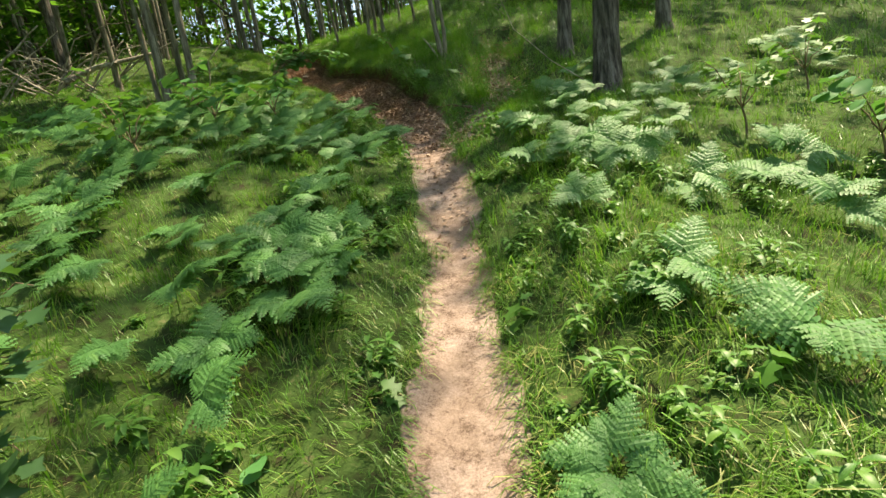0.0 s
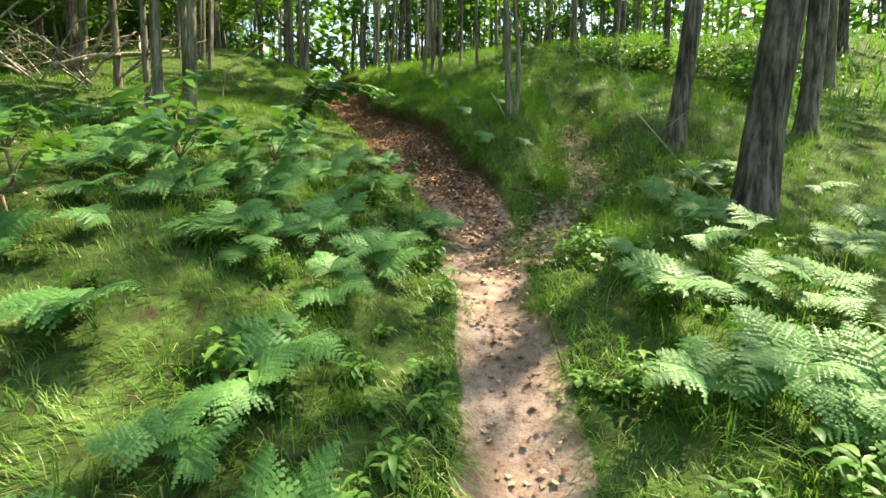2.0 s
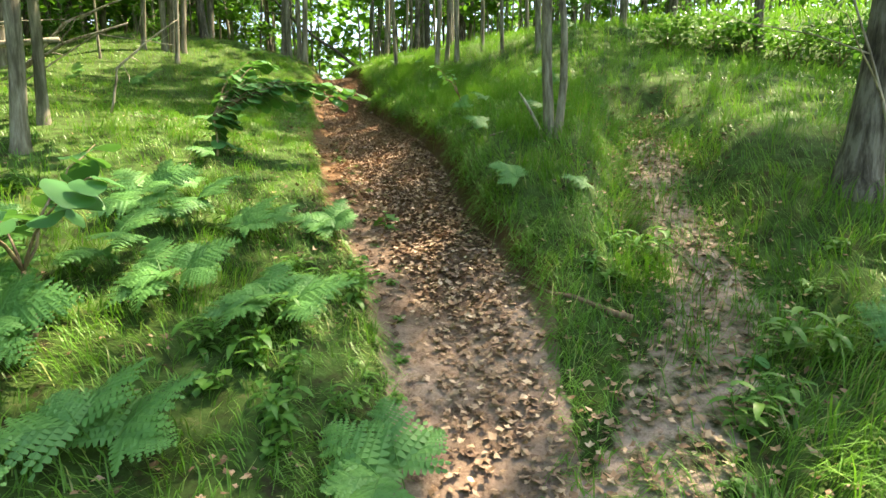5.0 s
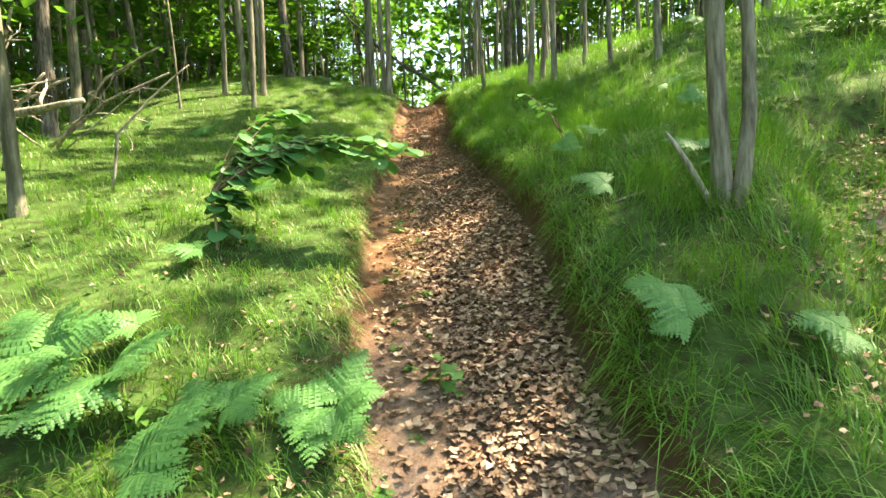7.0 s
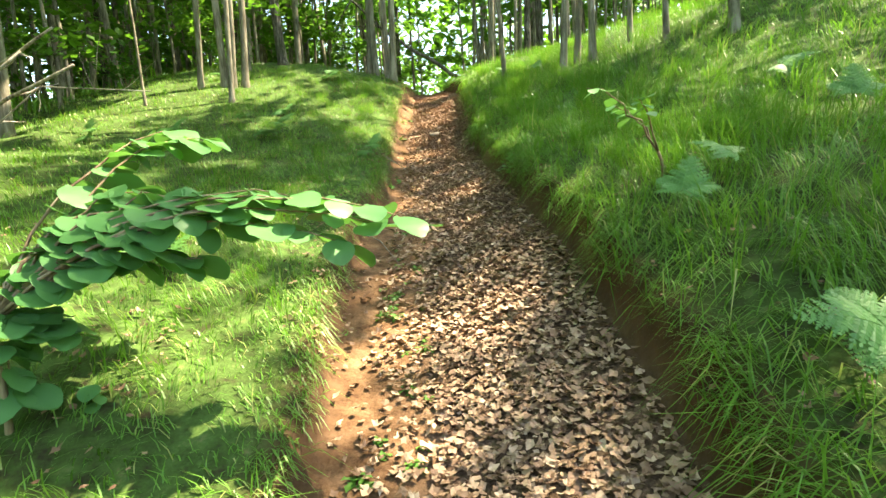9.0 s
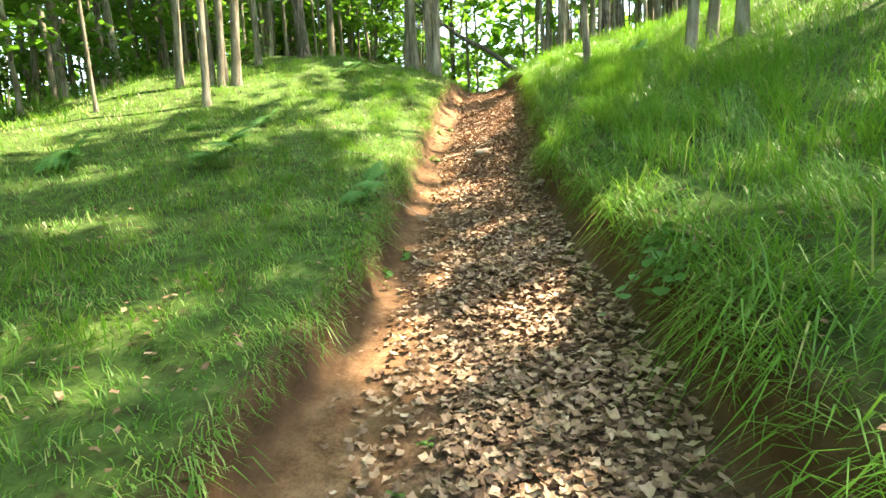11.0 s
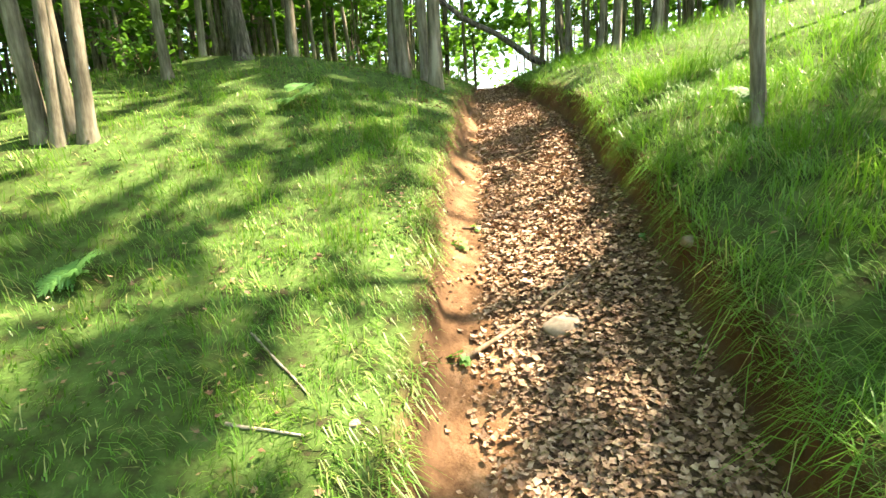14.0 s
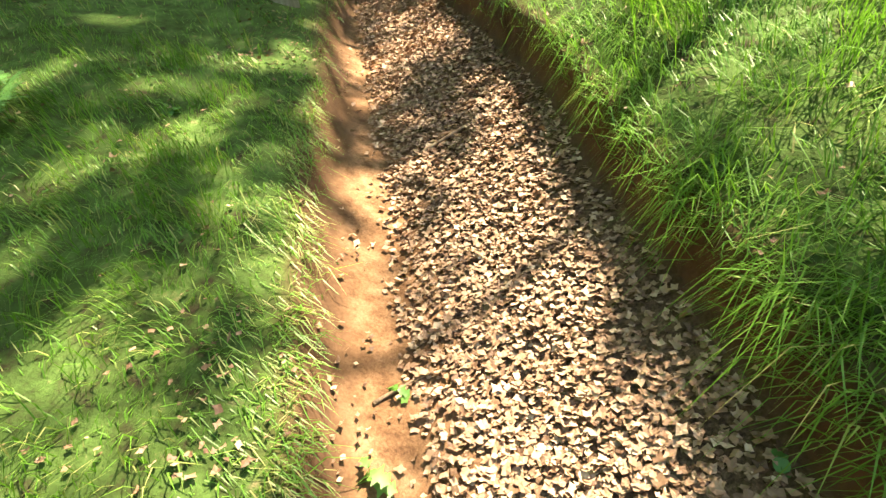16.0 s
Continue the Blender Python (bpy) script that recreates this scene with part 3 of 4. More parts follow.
# the trees that can be told apart, from the start of the path upwards
stand(tree("tree", "stout old tree with dark furrowed bark and flared base", 13, 0.30, 6.5, 1.6, 31, BARK_ROUGH, (0.08, 0.02), 220, 0.2, 8, 0.1), 2.47, 7.63, 0.0, 1.0, 0.04)
stand(tree("tree", "slim grey tree with twisted foot beside the side path", 12, 0.2, 4.5, 2.6, 32, BARK_ROUGH, (0.05, 0.02), 500, 0.2, 7, 0.2), 2.50, 9.24, 0.0, 1.0, 0.05)
stand(tree("tree", "slim dark tree at the edge of the bright meadow", 12, 0.2, 4.5, 2.6, 33, BARK_ROUGH, (0.02, 0.0), 500, 0.2, 7, 0.2), 4.09, 9.57, 0.0, 1.0, 0.05)
twin = tree("tree", "young grey tree with two stems on the grassy bank", 10, 0.10, 5.0, 2.2, 34, BARK, (0.0, 0.0), 600, 0.14, 6, 0.12)
stand(twin, 0.80, 10.08, 0.0, 0.82, 0.0)
rng = np.random.default_rng(35)
second = Pile()
tube(second, [(0.03, -0.05, -0.1), (0.09, -0.05, 0.15), (0.135, -0.04, 0.5), (0.15, 0.0, 1.0), (0.11, 0.0, 1.6), (0.06, 0.0, 2.4), (0.1, 0.05, 4.0), (0.15, 0.1, 6.0)], [0.05, 0.042, 0.037, 0.034, 0.031, 0.028, 0.022, 0.01], 9, 0.04, rng)
part("stem", second.mesh("stem", BARK, False), twin, "thinner curved second stem")
stub = Pile()
tube(stub, [(-0.03, -0.03, -0.05), (-0.1, -0.02, 0.1), (-0.16, 0, 0.24), (-0.23, 0.02, 0.38), (-0.28, 0.02, 0.46)], [0.024, 0.02, 0.016, 0.012, 0.005], 6, 0.05, rng)
part("stub", stub.mesh("stub", DEADWOOD, False), twin, "broken dead side shoot")

# kinds of woodland tree, then their copies over the hillside
KINDS = [
    tree("tree", "tall slender grey-barked woodland tree", 14, 0.16, 6.0, 2.9, 41, BARK, (0.02, 0.01), 950, 0.30, 7, 0.1, 5, False),
    tree("tree", "tall slender grey-barked woodland tree", 12, 0.12, 5.5, 2.4, 42, BARK, (-0.03, 0.02), 800, 0.29, 6, 0.2, 5, False),
    tree("tree", "thin straight woodland pole with a small crown", 10, 0.085, 5.0, 1.9, 43, BARK, (0.0, -0.02), 640, 0.27, 5, 0.2, 5, False),
    tree("tree", "dark-barked woodland tree with a full crown", 15, 0.22, 6.0, 3.6, 44, BARK_ROUGH, (0.02, 0.0), 1250, 0.32, 8, 0.1, 4, False),
    tree("tree", "bare thin woodland pole crowded among others", 9, 0.075, 6.0, 1.2, 46, BARK, (0.02, 0.0), 130, 0.3, 3, 0.25, 1, False),
    tree("tree", "leafy young tree with low hanging branches", 7, 0.07, 1.8, 2.1, 45, BARK, (0.03, 0.0), 1900, 0.18, 9, 0.2, 4, False),
]
PLACES = (
    (4, -0.75, 16.54, 1.3), (4, -0.57, 16.79, 1.2), (4, -0.35, 16.64, 1.3), (0, -3.25, 9.28, 0.75), (1, -2.77, 9.08, 0.8), (2, -3.41, 9.34, 0.8),
    (2, -3.16, 9.7, 0.9), (1, -4.69, 10.7, 0.8), (4, -6.59, 16.57, 1.6), (4, -6.57, 16.78, 1.3), (4, -6.27, 16.71, 1.5), (4, -7.67, 18.67, 1.5),
    (4, -7.09, 15.29, 0.6), (4, -2.84, 21.66, 1.3), (4, -2.35, 22.36, 1.1), (4, 0.57, 16.24, 1.0), (1, 1.2, 15.62, 0.95), (4, 0.17, 16.94, 1.0),
    (4, -3.18, 23.04, 1.2), (4, -2.31, 23.07, 1.1), (4, -0.7, 19.67, 1.3), (4, -6.95, 16.37, 1.3), (4, -6.4, 16.57, 1.2), (4, -5.86, 15.8, 1.1),
    # (4.41, 14.44) is an added tree whose crown shades path and right bank
    (3, 4.41, 14.44, 0.6), (4, -5.3, 20.2, 2.0), (4, -5.05, 20.35, 1.8), (4, -4.85, 20.15, 2.0), (4, -5.55, 20.4, 1.6), (4, -9.0, 20.5, 1.5),
    # all added for shade: two over the right bank, three in the left woods
    (0, 3.2, 17.8, 0.9), (3, 4.8, 19.6, 0.9), (3, -6.8, 12.6, 0.8), (3, -8.2, 11.2, 0.8), (3, -10.5, 13.5, 0.9),
)
# openings in the canopy, through which the sun reaches the ground
OPENINGS = ((-4.5, 14.6), (-4.6, 15.7), (-4.5, 17.5))
used = set()
for kind, x, y, size in PLACES:
    if size:
        turn = random.uniform(0, 6.28)
        if kind in used:
            stand_copy(KINDS[kind], x, y, turn, size, 0.05)
        else:
            stand(KINDS[kind], x, y, turn, size, 0.05)
            used.add(kind)
stand(KINDS[5], -9.0, 12.5, 0.4)


def woods():
    rng = np.random.default_rng(50)
    done = [(x, y) for _, x, y, _ in PLACES] + [(0.85, 10.34), (2.47, 7.63), (2.5, 9.24), (4.09, 9.57)]
    tries = 0
    count = 0
    while count < 270 and tries < 20000:
        tries += 1
        y = rng.uniform(-6, 40)
        s = rng.uniform(-22, 20)
        x = float(path_x(y)) + s
        open_left = -3.6 < s < 0 and y < 24
        meadow = s > 0 and y < 17 + 0.0 * s or (s > 5 and y < 27)
        path = abs(s) < 1.3 and y < 34
        start = y < 9.5 and s > -9
        if open_left or meadow or path or start:
            continue
        gap = 0.5 if rng.uniform() < 0.6 else 1.5
        if any((x - a) ** 2 + (y - b) ** 2 < gap * gap for a, b in done):
            continue
        under = False
        for ox, oy in OPENINGS:
            f = max(2.5, min(8.5, (x - ox) * math.sin(az) + (y - oy) * math.cos(az)))
            under |= math.hypot(x - ox - f * math.sin(az), y - oy - f * math.cos(az)) < 3.0
        done.append((x, y))
        kind = int(rng.choice(6, p=(0.17, 0.17, 0.17, 0.09, 0.30, 0.10)))
        if under or (s > 0 and y < 27 and rng.uniform() < 0.5):
            kind = 4
        elif s < -6 and kind == 4:
            kind = int(rng.integers(0, 4))
        stand_copy(KINDS[kind], x, y, rng.uniform(0, 6.28), rng.uniform(0.8, 1.2), rng.normal(0.05, 0.03))
        count += 1
    # trees added out of view, behind and at right; the right ones shade the meadow
    for x, y, kind in ((-9, -8, 3), (6.8, 13.2, 0), (8.8, 15.8, 3), (11.5, 11.0, 1)):
        stand_copy(KINDS[kind], x, y, rng.uniform(0, 6.28), 1.0)


woods()


def far_woods():
    """The wood far off: crowded stems, and the leaves over and between them."""
    rng = np.random.default_rng(60)
    stems, pile = Pile(), Pile()
    made = 0
    while made < 950:
        a, r = rng.uniform(0, 2 * math.pi), rng.uniform(15, 58)
        x, y = -4 + r * math.cos(a), 14 + r * math.sin(a)
        s = x - float(path_x(y))
        if (s > 3 and y < 27) or abs(s) < 2.2 or (y < 12 and -12 < s < 30) or y < -20:
            continue
        z, tall = float(ground(x, y)), rng.uniform(8, 13)
        lean = rng.normal(0, 0.04, 2) + (0.04, 0)
        g = rng.uniform(0.035, 0.10)
        tube(stems, [(x + lean[0] * h + 0.05 * math.sin(h + made), y + lean[1] * h, z + h) for h in (-0.2, 0.5, 2, 4, 7, tall)], [g * 1.3, g, g * 0.9, g * 0.8, g * 0.6, 0.02], 5)
        made += 1
    tagged(new("far_stems", stems.mesh("far_stems", BARK, False)), "crowded grey stems of the distant wood", "woods", kind="stuff")
    for k in range(680):
        a = rng.uniform(0, 2 * math.pi)
        r = rng.uniform(26, 60)
        x, y = -4 + r * math.cos(a), 14 + r * math.sin(a)
        z = float(ground(x, y)) + rng.uniform(0.2, 15)
        spray(pile, rng, np.array([x, y, z]), rng.uniform(2.5, 4.5), 110, 0.8, 0.5)
    tagged(new("far_woods", pile.mesh("far_woods", CROWN)), "leafy green wall of distant summer woodland", "woods", kind="stuff")


far_woods()


# ---- ferns ----
def frond_mesh(length, seed, spread=0.62):
    """A bracken blade: a drooping rachis with lobed pinnae in pairs, the longest near its foot."""
    rng = np.random.default_rng(seed)
    pile = Pile()
    spine = lambda f: np.array([f * length, 0.0, 0.10 * length * math.sin(f * 2.2) - 0.24 * length * f * f])
    tube(pile, [spine(f) for f in np.linspace(0, 1, 6)], np.linspace(0.0028, 0.0008, 6), 4, tone=0.75)
    pairs = 11
    for k in range(pairs):
        f = 0.06 + 0.92 * (k / (pairs - 1)) ** 0.9
        reach = length * spread * (1.02 - f) ** 0.85 * rng.uniform(0.9, 1.08) + 0.012
        for side in (-1, 1):
            a = radians(rng.uniform(56, 68) - 18 * f) * side
            d = np.array([math.cos(a), math.sin(a), 0.0])
            across = np.array([-math.sin(a), math.cos(a), 0.0])
            droop = rng.uniform(0.10, 0.3)
            lobes = 7 if reach > 0.06 else 4
            wide = 0.20 * reach + 0.006
            pts, tris = [], []
            for j in range(lobes + 1):
                g = j / lobes
                pts.append(spine(f) + d * reach * g + np.array([0, 0, -droop * reach * g * g + rng.normal(0, 0.002)]))
            for j in range(lobes):
                g = (j + 0.5) / lobes
                w = wide * (1 - g) ** 0.7 * rng.uniform(0.85, 1.1) + 0.003
                for sg in (-1, 1):
                    i = len(pts)
                    tip = pts[j] * 0.25 + pts[j + 1] * 0.75 + across * sg * w + np.array([0, 0, -0.25 * w])
                    mid = pts[j] * 0.75 + pts[j + 1] * 0.25 + across * sg * w * 0.85 + np.array([0, 0, -0.15 * w])
                    pts += [mid, tip]
                    tris += [(j, j + 1, i + 1), (j, i + 1, i)] if sg < 0 else [(j, i + 1, j + 1), (j, i, i + 1)]
            pile.put(pts, (), tris, float(np.clip(rng.normal(0.5, 0.12), 0, 1)))
    return pile.mesh("frond", FERN)


FRONDS = [frond_mesh(0.34, 70), frond_mesh(0.28, 71, 0.7), frond_mesh(0.40, 72, 0.55), frond_mesh(0.22, 73, 0.7)]


def fern(seed, label, stalks):
    """Stalks that rise from one foot, each with three blades spread flat at its top."""
    rng = np.random.default_rng(seed)
    root = tagged(new("fern"), label, "fern", "ferns along the path")
    for k in range(stalks):
        a = k * 2.1 + rng.uniform(0, 1)
        tall = rng.uniform(0.14, 0.30)
        tip = np.array([math.cos(a) * tall * 0.45, math.sin(a) * tall * 0.45, tall])
        line = curve_line((0, 0, -0.03), tip, (0, 0, 0.02), 5)
        p = Pile()
        tube(p, line, np.linspace(0.004, 0.003, 5), 5)
        part("stalk", p.mesh("stalk", HERB, False), root)
        for j, (turn, which) in enumerate(((0, 0), (1.15, 1), (-1.15, 1))):
            ob = part("frond", FRONDS[(which + k + (2 if j == 0 else 0)) % 4], root)
            ob.matrix_basis = Matrix.Translation(tip) @ Matrix.Rotation(a + turn + rng.normal(0, 0.15), 4, "Z") @ Matrix.Rotation(-radians(rng.uniform(5, 28)), 4, "Y") @ Matrix.Rotation(rng.normal(0, 0.15), 4, "X")
    return root


FERNS = [fern(80, "green bracken fern with spreading triangular fronds", 2), fern(81, "broad green bracken fern growing in grass", 3), fern(82, "small single-stalked bracken fern", 1)]
FERN_PLACES = ((-0.33, 4.49), (-2.45, 7.52), (-0.28, 6.37), (-1.95, 4.94), (1.63, 3.43), (0.74, 3.02), (1.89, 4.83), (2.74, 5.15), (-0.95, 6.21), (-2.3, 6.08), (-1.55, 6.76), (2.33, 5.97), (2.54, 4.46), (-1.87, 4.51), (1.29, 6.02), (-0.59, 4.56), (-0.26, 4.78), (-0.91, 4.53), (-0.59, 5.25), (-1.74, 7.85), (-2.05, 7.27), (-0.44, 6.02), (-0.25, 6.74), (1.45, 5.46), (1.11, 5.35), (-2.96, 6.8), (0.1, 7.29), (1.67, 5.27), (-1.24, 5.42), (-1.11, 6.31), (-1.1, 7.01), (-0.7, 6.63), (-0.68, 7.16), (-0.52, 7.95), (-1.44, 9.03), (-2.35, 7.96), (1.88, 7.9), (1.95, 7.4), (-1.46, 8.18), (-1.62, 8.76), (-1.36, 8.73), (-0.62, 8.95), (-1.69, 9.68), (0.48, 9.44), (0.98, 9.25))
UPPER_FERNS = ((0.55, 9.22), (0.02, 11.08), (0.35, 10.21), (0.35, 11.44), (-1.28, 17.17), (-1.72, 17.66), (-6.25, 20.38), (-4.9, 14.91))
placed_ferns = []
for k, (x, y) in enumerate(FERN_PLACES + UPPER_FERNS):
    placed_ferns.append((x, y, k % 2 if y < 9 else 2, random.uniform(0.5, 0.8) if y < 9 else 0.45))
fern_rng = np.random.default_rng(83)
for k in range(200):
    y = fern_rng.uniform(2.8, 8.8) if k < 188 else fern_rng.uniform(9.5, 19)
    s = fern_rng.uniform(0.8, 4.8) * (-1 if fern_rng.uniform() < 0.76 else 1)
    x = float(path_x(y)) + s
    if bare(x, y) < 0.1 and spur(x, y) > 0.6 and all((x - a) ** 2 + (y - b) ** 2 > 0.09 for a, b, *_ in placed_ferns):
        placed_ferns.append((x, y, int(fern_rng.integers(0, 3)), fern_rng.uniform(0.45, 0.75)))
for k, (x, y, kind, size) in enumerate(placed_ferns):
    if k in (0, 1):
        ob = stand(FERNS[kind], x, y, 0.0, size)
    else:
        ob = stand_copy(FERNS[kind], x, y, 0.0, size)
    # the fronds turn to the light, downhill
    ob.matrix_basis = Matrix.Translation(foot(x, y)) @ Matrix.Rotation(radians(random.uniform(14, 38)), 4, "X") @ Matrix.Rotation(random.uniform(0, 6.28), 4, "Z") @ Matrix.Diagonal((size, size, size, 1))
stand(FERNS[2], -1.9, 7.6, 1.0)


# ---- seedlings, herbs and bushes ----
def leaf_mesh(name, outline, size, fold, material, seed, droop=0.15):
    """A flat leaf of the given outline, folded along its midrib and bent down to its tip."""
    rng = np.random.default_rng(seed)
    n = 9
    f = np.linspace(0, 1, n)
    half = np.array([outline(v) for v in f]) * size
    mid = np.stack([f * size, 0 * f, -droop * size * f ** 2], -1)
    wave = rng.normal(0, 0.02 * size, n)
    left = mid + np.stack([0 * f, half, half * fold + wave], -1)
    right = mid + np.stack([0 * f, -half, half * fold - wave], -1)
    v = np.concatenate([mid, left, right])
    q = []
    for i in range(n - 1):
        q += [(i, i + 1, n + i + 1, n + i), (i + 1, i, 2 * n + i, 2 * n + i + 1)]
    return mesh_of(name, v, q, None, material, np.full(len(v), rng.uniform(0.2, 0.8)), False)


round_leaf = lambda f: 0.50 * math.sin(math.pi * min(1, f * 0.97 + 0.02)) ** 0.55
lance_leaf = lambda f: 0.17 * math.sin(math.pi * f) ** 0.8
lobed_leaf = lambda f: 0.5 * math.sin(math.pi * f ** 0.8) ** 0.6 * (0.62 + 0.38 * math.cos(f * 17.0))
ROUND = [leaf_mesh("leaf", round_leaf, s, 0.14, SHRUB, 90 + k) for k, s in enumerate((0.085, 0.07, 0.095))]
LANCE = [leaf_mesh("leaf", lance_leaf, s, 0.3, HERB, 94 + k, 0.3) for k, s in enumerate((0.10, 0.13))]
LOBED = [leaf_mesh("leaf", lobed_leaf, s, 0.1, HERB, 97 + k) for k, s in enumerate((0.10, 0.085))]
OAK = [leaf_mesh("leaf", lobed_leaf, s, 0.12, DARKLEAF, 100 + k) for k, s in enumerate((0.13, 0.11))]


def sprig(pile_line, root, kinds, count, rng, size=1.0, start=0.3, spread=1.0, droop=0.2):
    """Leaves set left and right along a twig, each one a part."""
    line = np.asarray(pile_line, float)
    for k in range(count):
        f = start + (1 - start) * (k + rng.uniform(0, 0.6)) / count
        i = min(int(f * (len(line) - 1)), len(line) - 2)
        g = f * (len(line) - 1) - i
        p = line[i] * (1 - g) + line[i + 1] * g
        d = line[i + 1] - line[i]
        head = math.atan2(d[1], d[0]) + (1 if k % 2 else -1) * rng.uniform(0.4, 1.4) * spread
        ob = part("leaf", kinds[int(rng.integers(0, len(kinds)))], root)
        s = size * rng.uniform(0.75, 1.15)
        ob.matrix_basis = Matrix.Translation(p) @ Matrix.Rotation(head, 4, "Z") @ Matrix.Rotation(droop + rng.normal(0, 0.22), 4, "Y") @ Matrix.Rotation(rng.normal(0, 0.25), 4, "X") @ Matrix.Diagonal((s, s, s, 1))


def foliage(root, line, outline, count, size, material, rng):
    """All the small leaves of one stem, in one mesh."""
    pile = Pile()
    n = 5
    f = np.linspace(0, 1, n)
    for k in range(count):
        g = 0.2 + 0.8 * k / count
        i = min(int(g * (len(line) - 1)), len(line) - 2)
        p = line[i] + (line[i + 1] - line[i]) * (g * (len(line) - 1) - i)
        a = k * 2.4 + rng.uniform(-0.4, 0.4)
        s = size * rng.uniform(0.6, 1.15)
        rise, drop = rng.uniform(0.2, 0.7), rng.uniform(0.3, 0.9)
        d, e = np.array([math.cos(a), math.sin(a), 0]), np.array([-math.sin(a), math.cos(a), 0])
        half = np.array([outline(v) for v in f]) * s
        mid = p + np.outer(f * s, d) + np.outer(s * (rise * f - drop * f * f), (0, 0, 1))
        up = np.outer(half * 0.3, (0, 0, 1))
        v = np.concatenate([mid, mid + np.outer(half, e) + up, mid - np.outer(half, e) + up])
        q = []
        for i in range(n - 1):
            q += [(i, i + 1, n + i + 1, n + i), (i + 1, i, 2 * n + i, 2 * n + i + 1)]
        pile.put(v, q, (), float(np.clip(rng.normal(0.5, 0.2), 0, 1)))
    part("foliage", pile.mesh("foliage", material, False), root)


def herb(seed, label, outline, tall, count, twigs, size):
    rng = np.random.default_rng(seed)
    root = tagged(new("herb"), label, "herb", "wild herbs in the grass")
    for t in range(twigs):
        a = t * 2.2 + rng.uniform(0, 1)
        line = curve_line((0, 0, -0.02), (math.cos(a) * tall * 0.45, math.sin(a) * tall * 0.45, tall * rng.uniform(0.8, 1.1)), (0, 0, 0.1 * tall), 6)
        p = Pile()
        tube(p, line, np.linspace(0.003, 0.0015, 6), 4)
        part("stem", p.mesh("stem", HERB, False), root)
        foliage(root, line, outline, count, size, HERB, rng)
    return root


def seedling(seed, label, kinds, tall, count, twigs=1, group=""):
    rng = np.random.default_rng(seed)
    root = tagged(new("seedling"), label, "seedling", group)
    for t in range(twigs):
        a = t * 2.2 + rng.uniform(0, 1)
        out = tall * (0.15 if twigs == 1 else 0.5)
        line = curve_line((0, 0, -0.02), (math.cos(a) * out, math.sin(a) * out, tall * rng.uniform(0.8, 1.1)), (0, 0, 0.1 * tall), 6)
        p = Pile()
        tube(p, line, np.linspace(0.0035, 0.0015, 6), 5)
        part("stem", p.mesh("stem", HERB, False), root)
        sprig(line, root, kinds, count, rng, 1.0, 0.3, 1.6, 0.15)
    return root


SEEDLINGS = [seedling(110, "maple seedling with bright green lobed leaves", LOBED, 0.14, 6), seedling(111, "small round-leaved green seedling on the path's edge", ROUND[:2], 0.10, 5)]
SEED_PLACES = ((0.95, 6.55), (1.3, 7.88), (-4.8, 17.6), (-4.67, 18.33), (-3.15, 16.19), (-5.21, 16.76), (-4.71, 17.2), (-3.45, 17.36), (-3.46, 17.04), (-2.39, 17.13), (-2.34, 13.97), (-0.38, 9.31), (-1.72, 9.99), (-2.52, 10.03), (-0.02, 3.54), (-0.42, 3.22), (0.62, 3.86), (1.36, 3.19), (-0.85, 4.59), (-1.91, 12.13), (-2.3, 13.68))
for k, (x, y) in enumerate(SEED_PLACES):
    if k < 2:
        stand(SEEDLINGS[k], x, y, k, 1.0)
    else:
        stand_copy(SEEDLINGS[0 if k % 3 else 1], x, y, random.uniform(0, 6.28), random.uniform(0.8, 1.25) * (0.6 if y > 12 else 1.0))

HERBS = [herb(120, "leafy wild herb with narrow bright green leaves", lance_leaf, 0.26, 14, 2, 0.11),
         herb(121, "bushy wild herb with narrow green leaves", lance_leaf, 0.19, 12, 3, 0.10),
         herb(122, "low yellow-green herb growing among grass", lobed_leaf, 0.11, 7, 3, 0.075)]
herb_rng = np.random.default_rng(123)
count = 0
for k in range(2600):
    y = herb_rng.uniform(2.2, 8.8)
    side = 1 if herb_rng.uniform() < (0.6 if y < 6 else 0.4) else -1
    s = (0.30 + herb_rng.exponential(0.9)) * side
    x = float(path_x(y)) + s
    if abs(s) > 4.5 or bare(x, y) > 0.5 or count >= 225 or patchy(x, y, 1.3) < 0.42:
        continue
    kind = int(herb_rng.integers(0, 3))
    if count < 1:
        for j in range(3):
            stand(HERBS[j], x + 0.2 * j, y, j)
    else:
        stand_copy(HERBS[kind], x, y, herb_rng.uniform(0, 6.28), herb_rng.uniform(0.5, 0.95))
    count += 1


for k in range(64):
    y = herb_rng.uniform(7.6, 12.6)
    x = float(path_x(y)) + herb_rng.normal(-0.3, 0.08)
    stand_copy(HERBS[2], x, y, herb_rng.uniform(0, 6.28), herb_rng.uniform(0.25, 0.5))


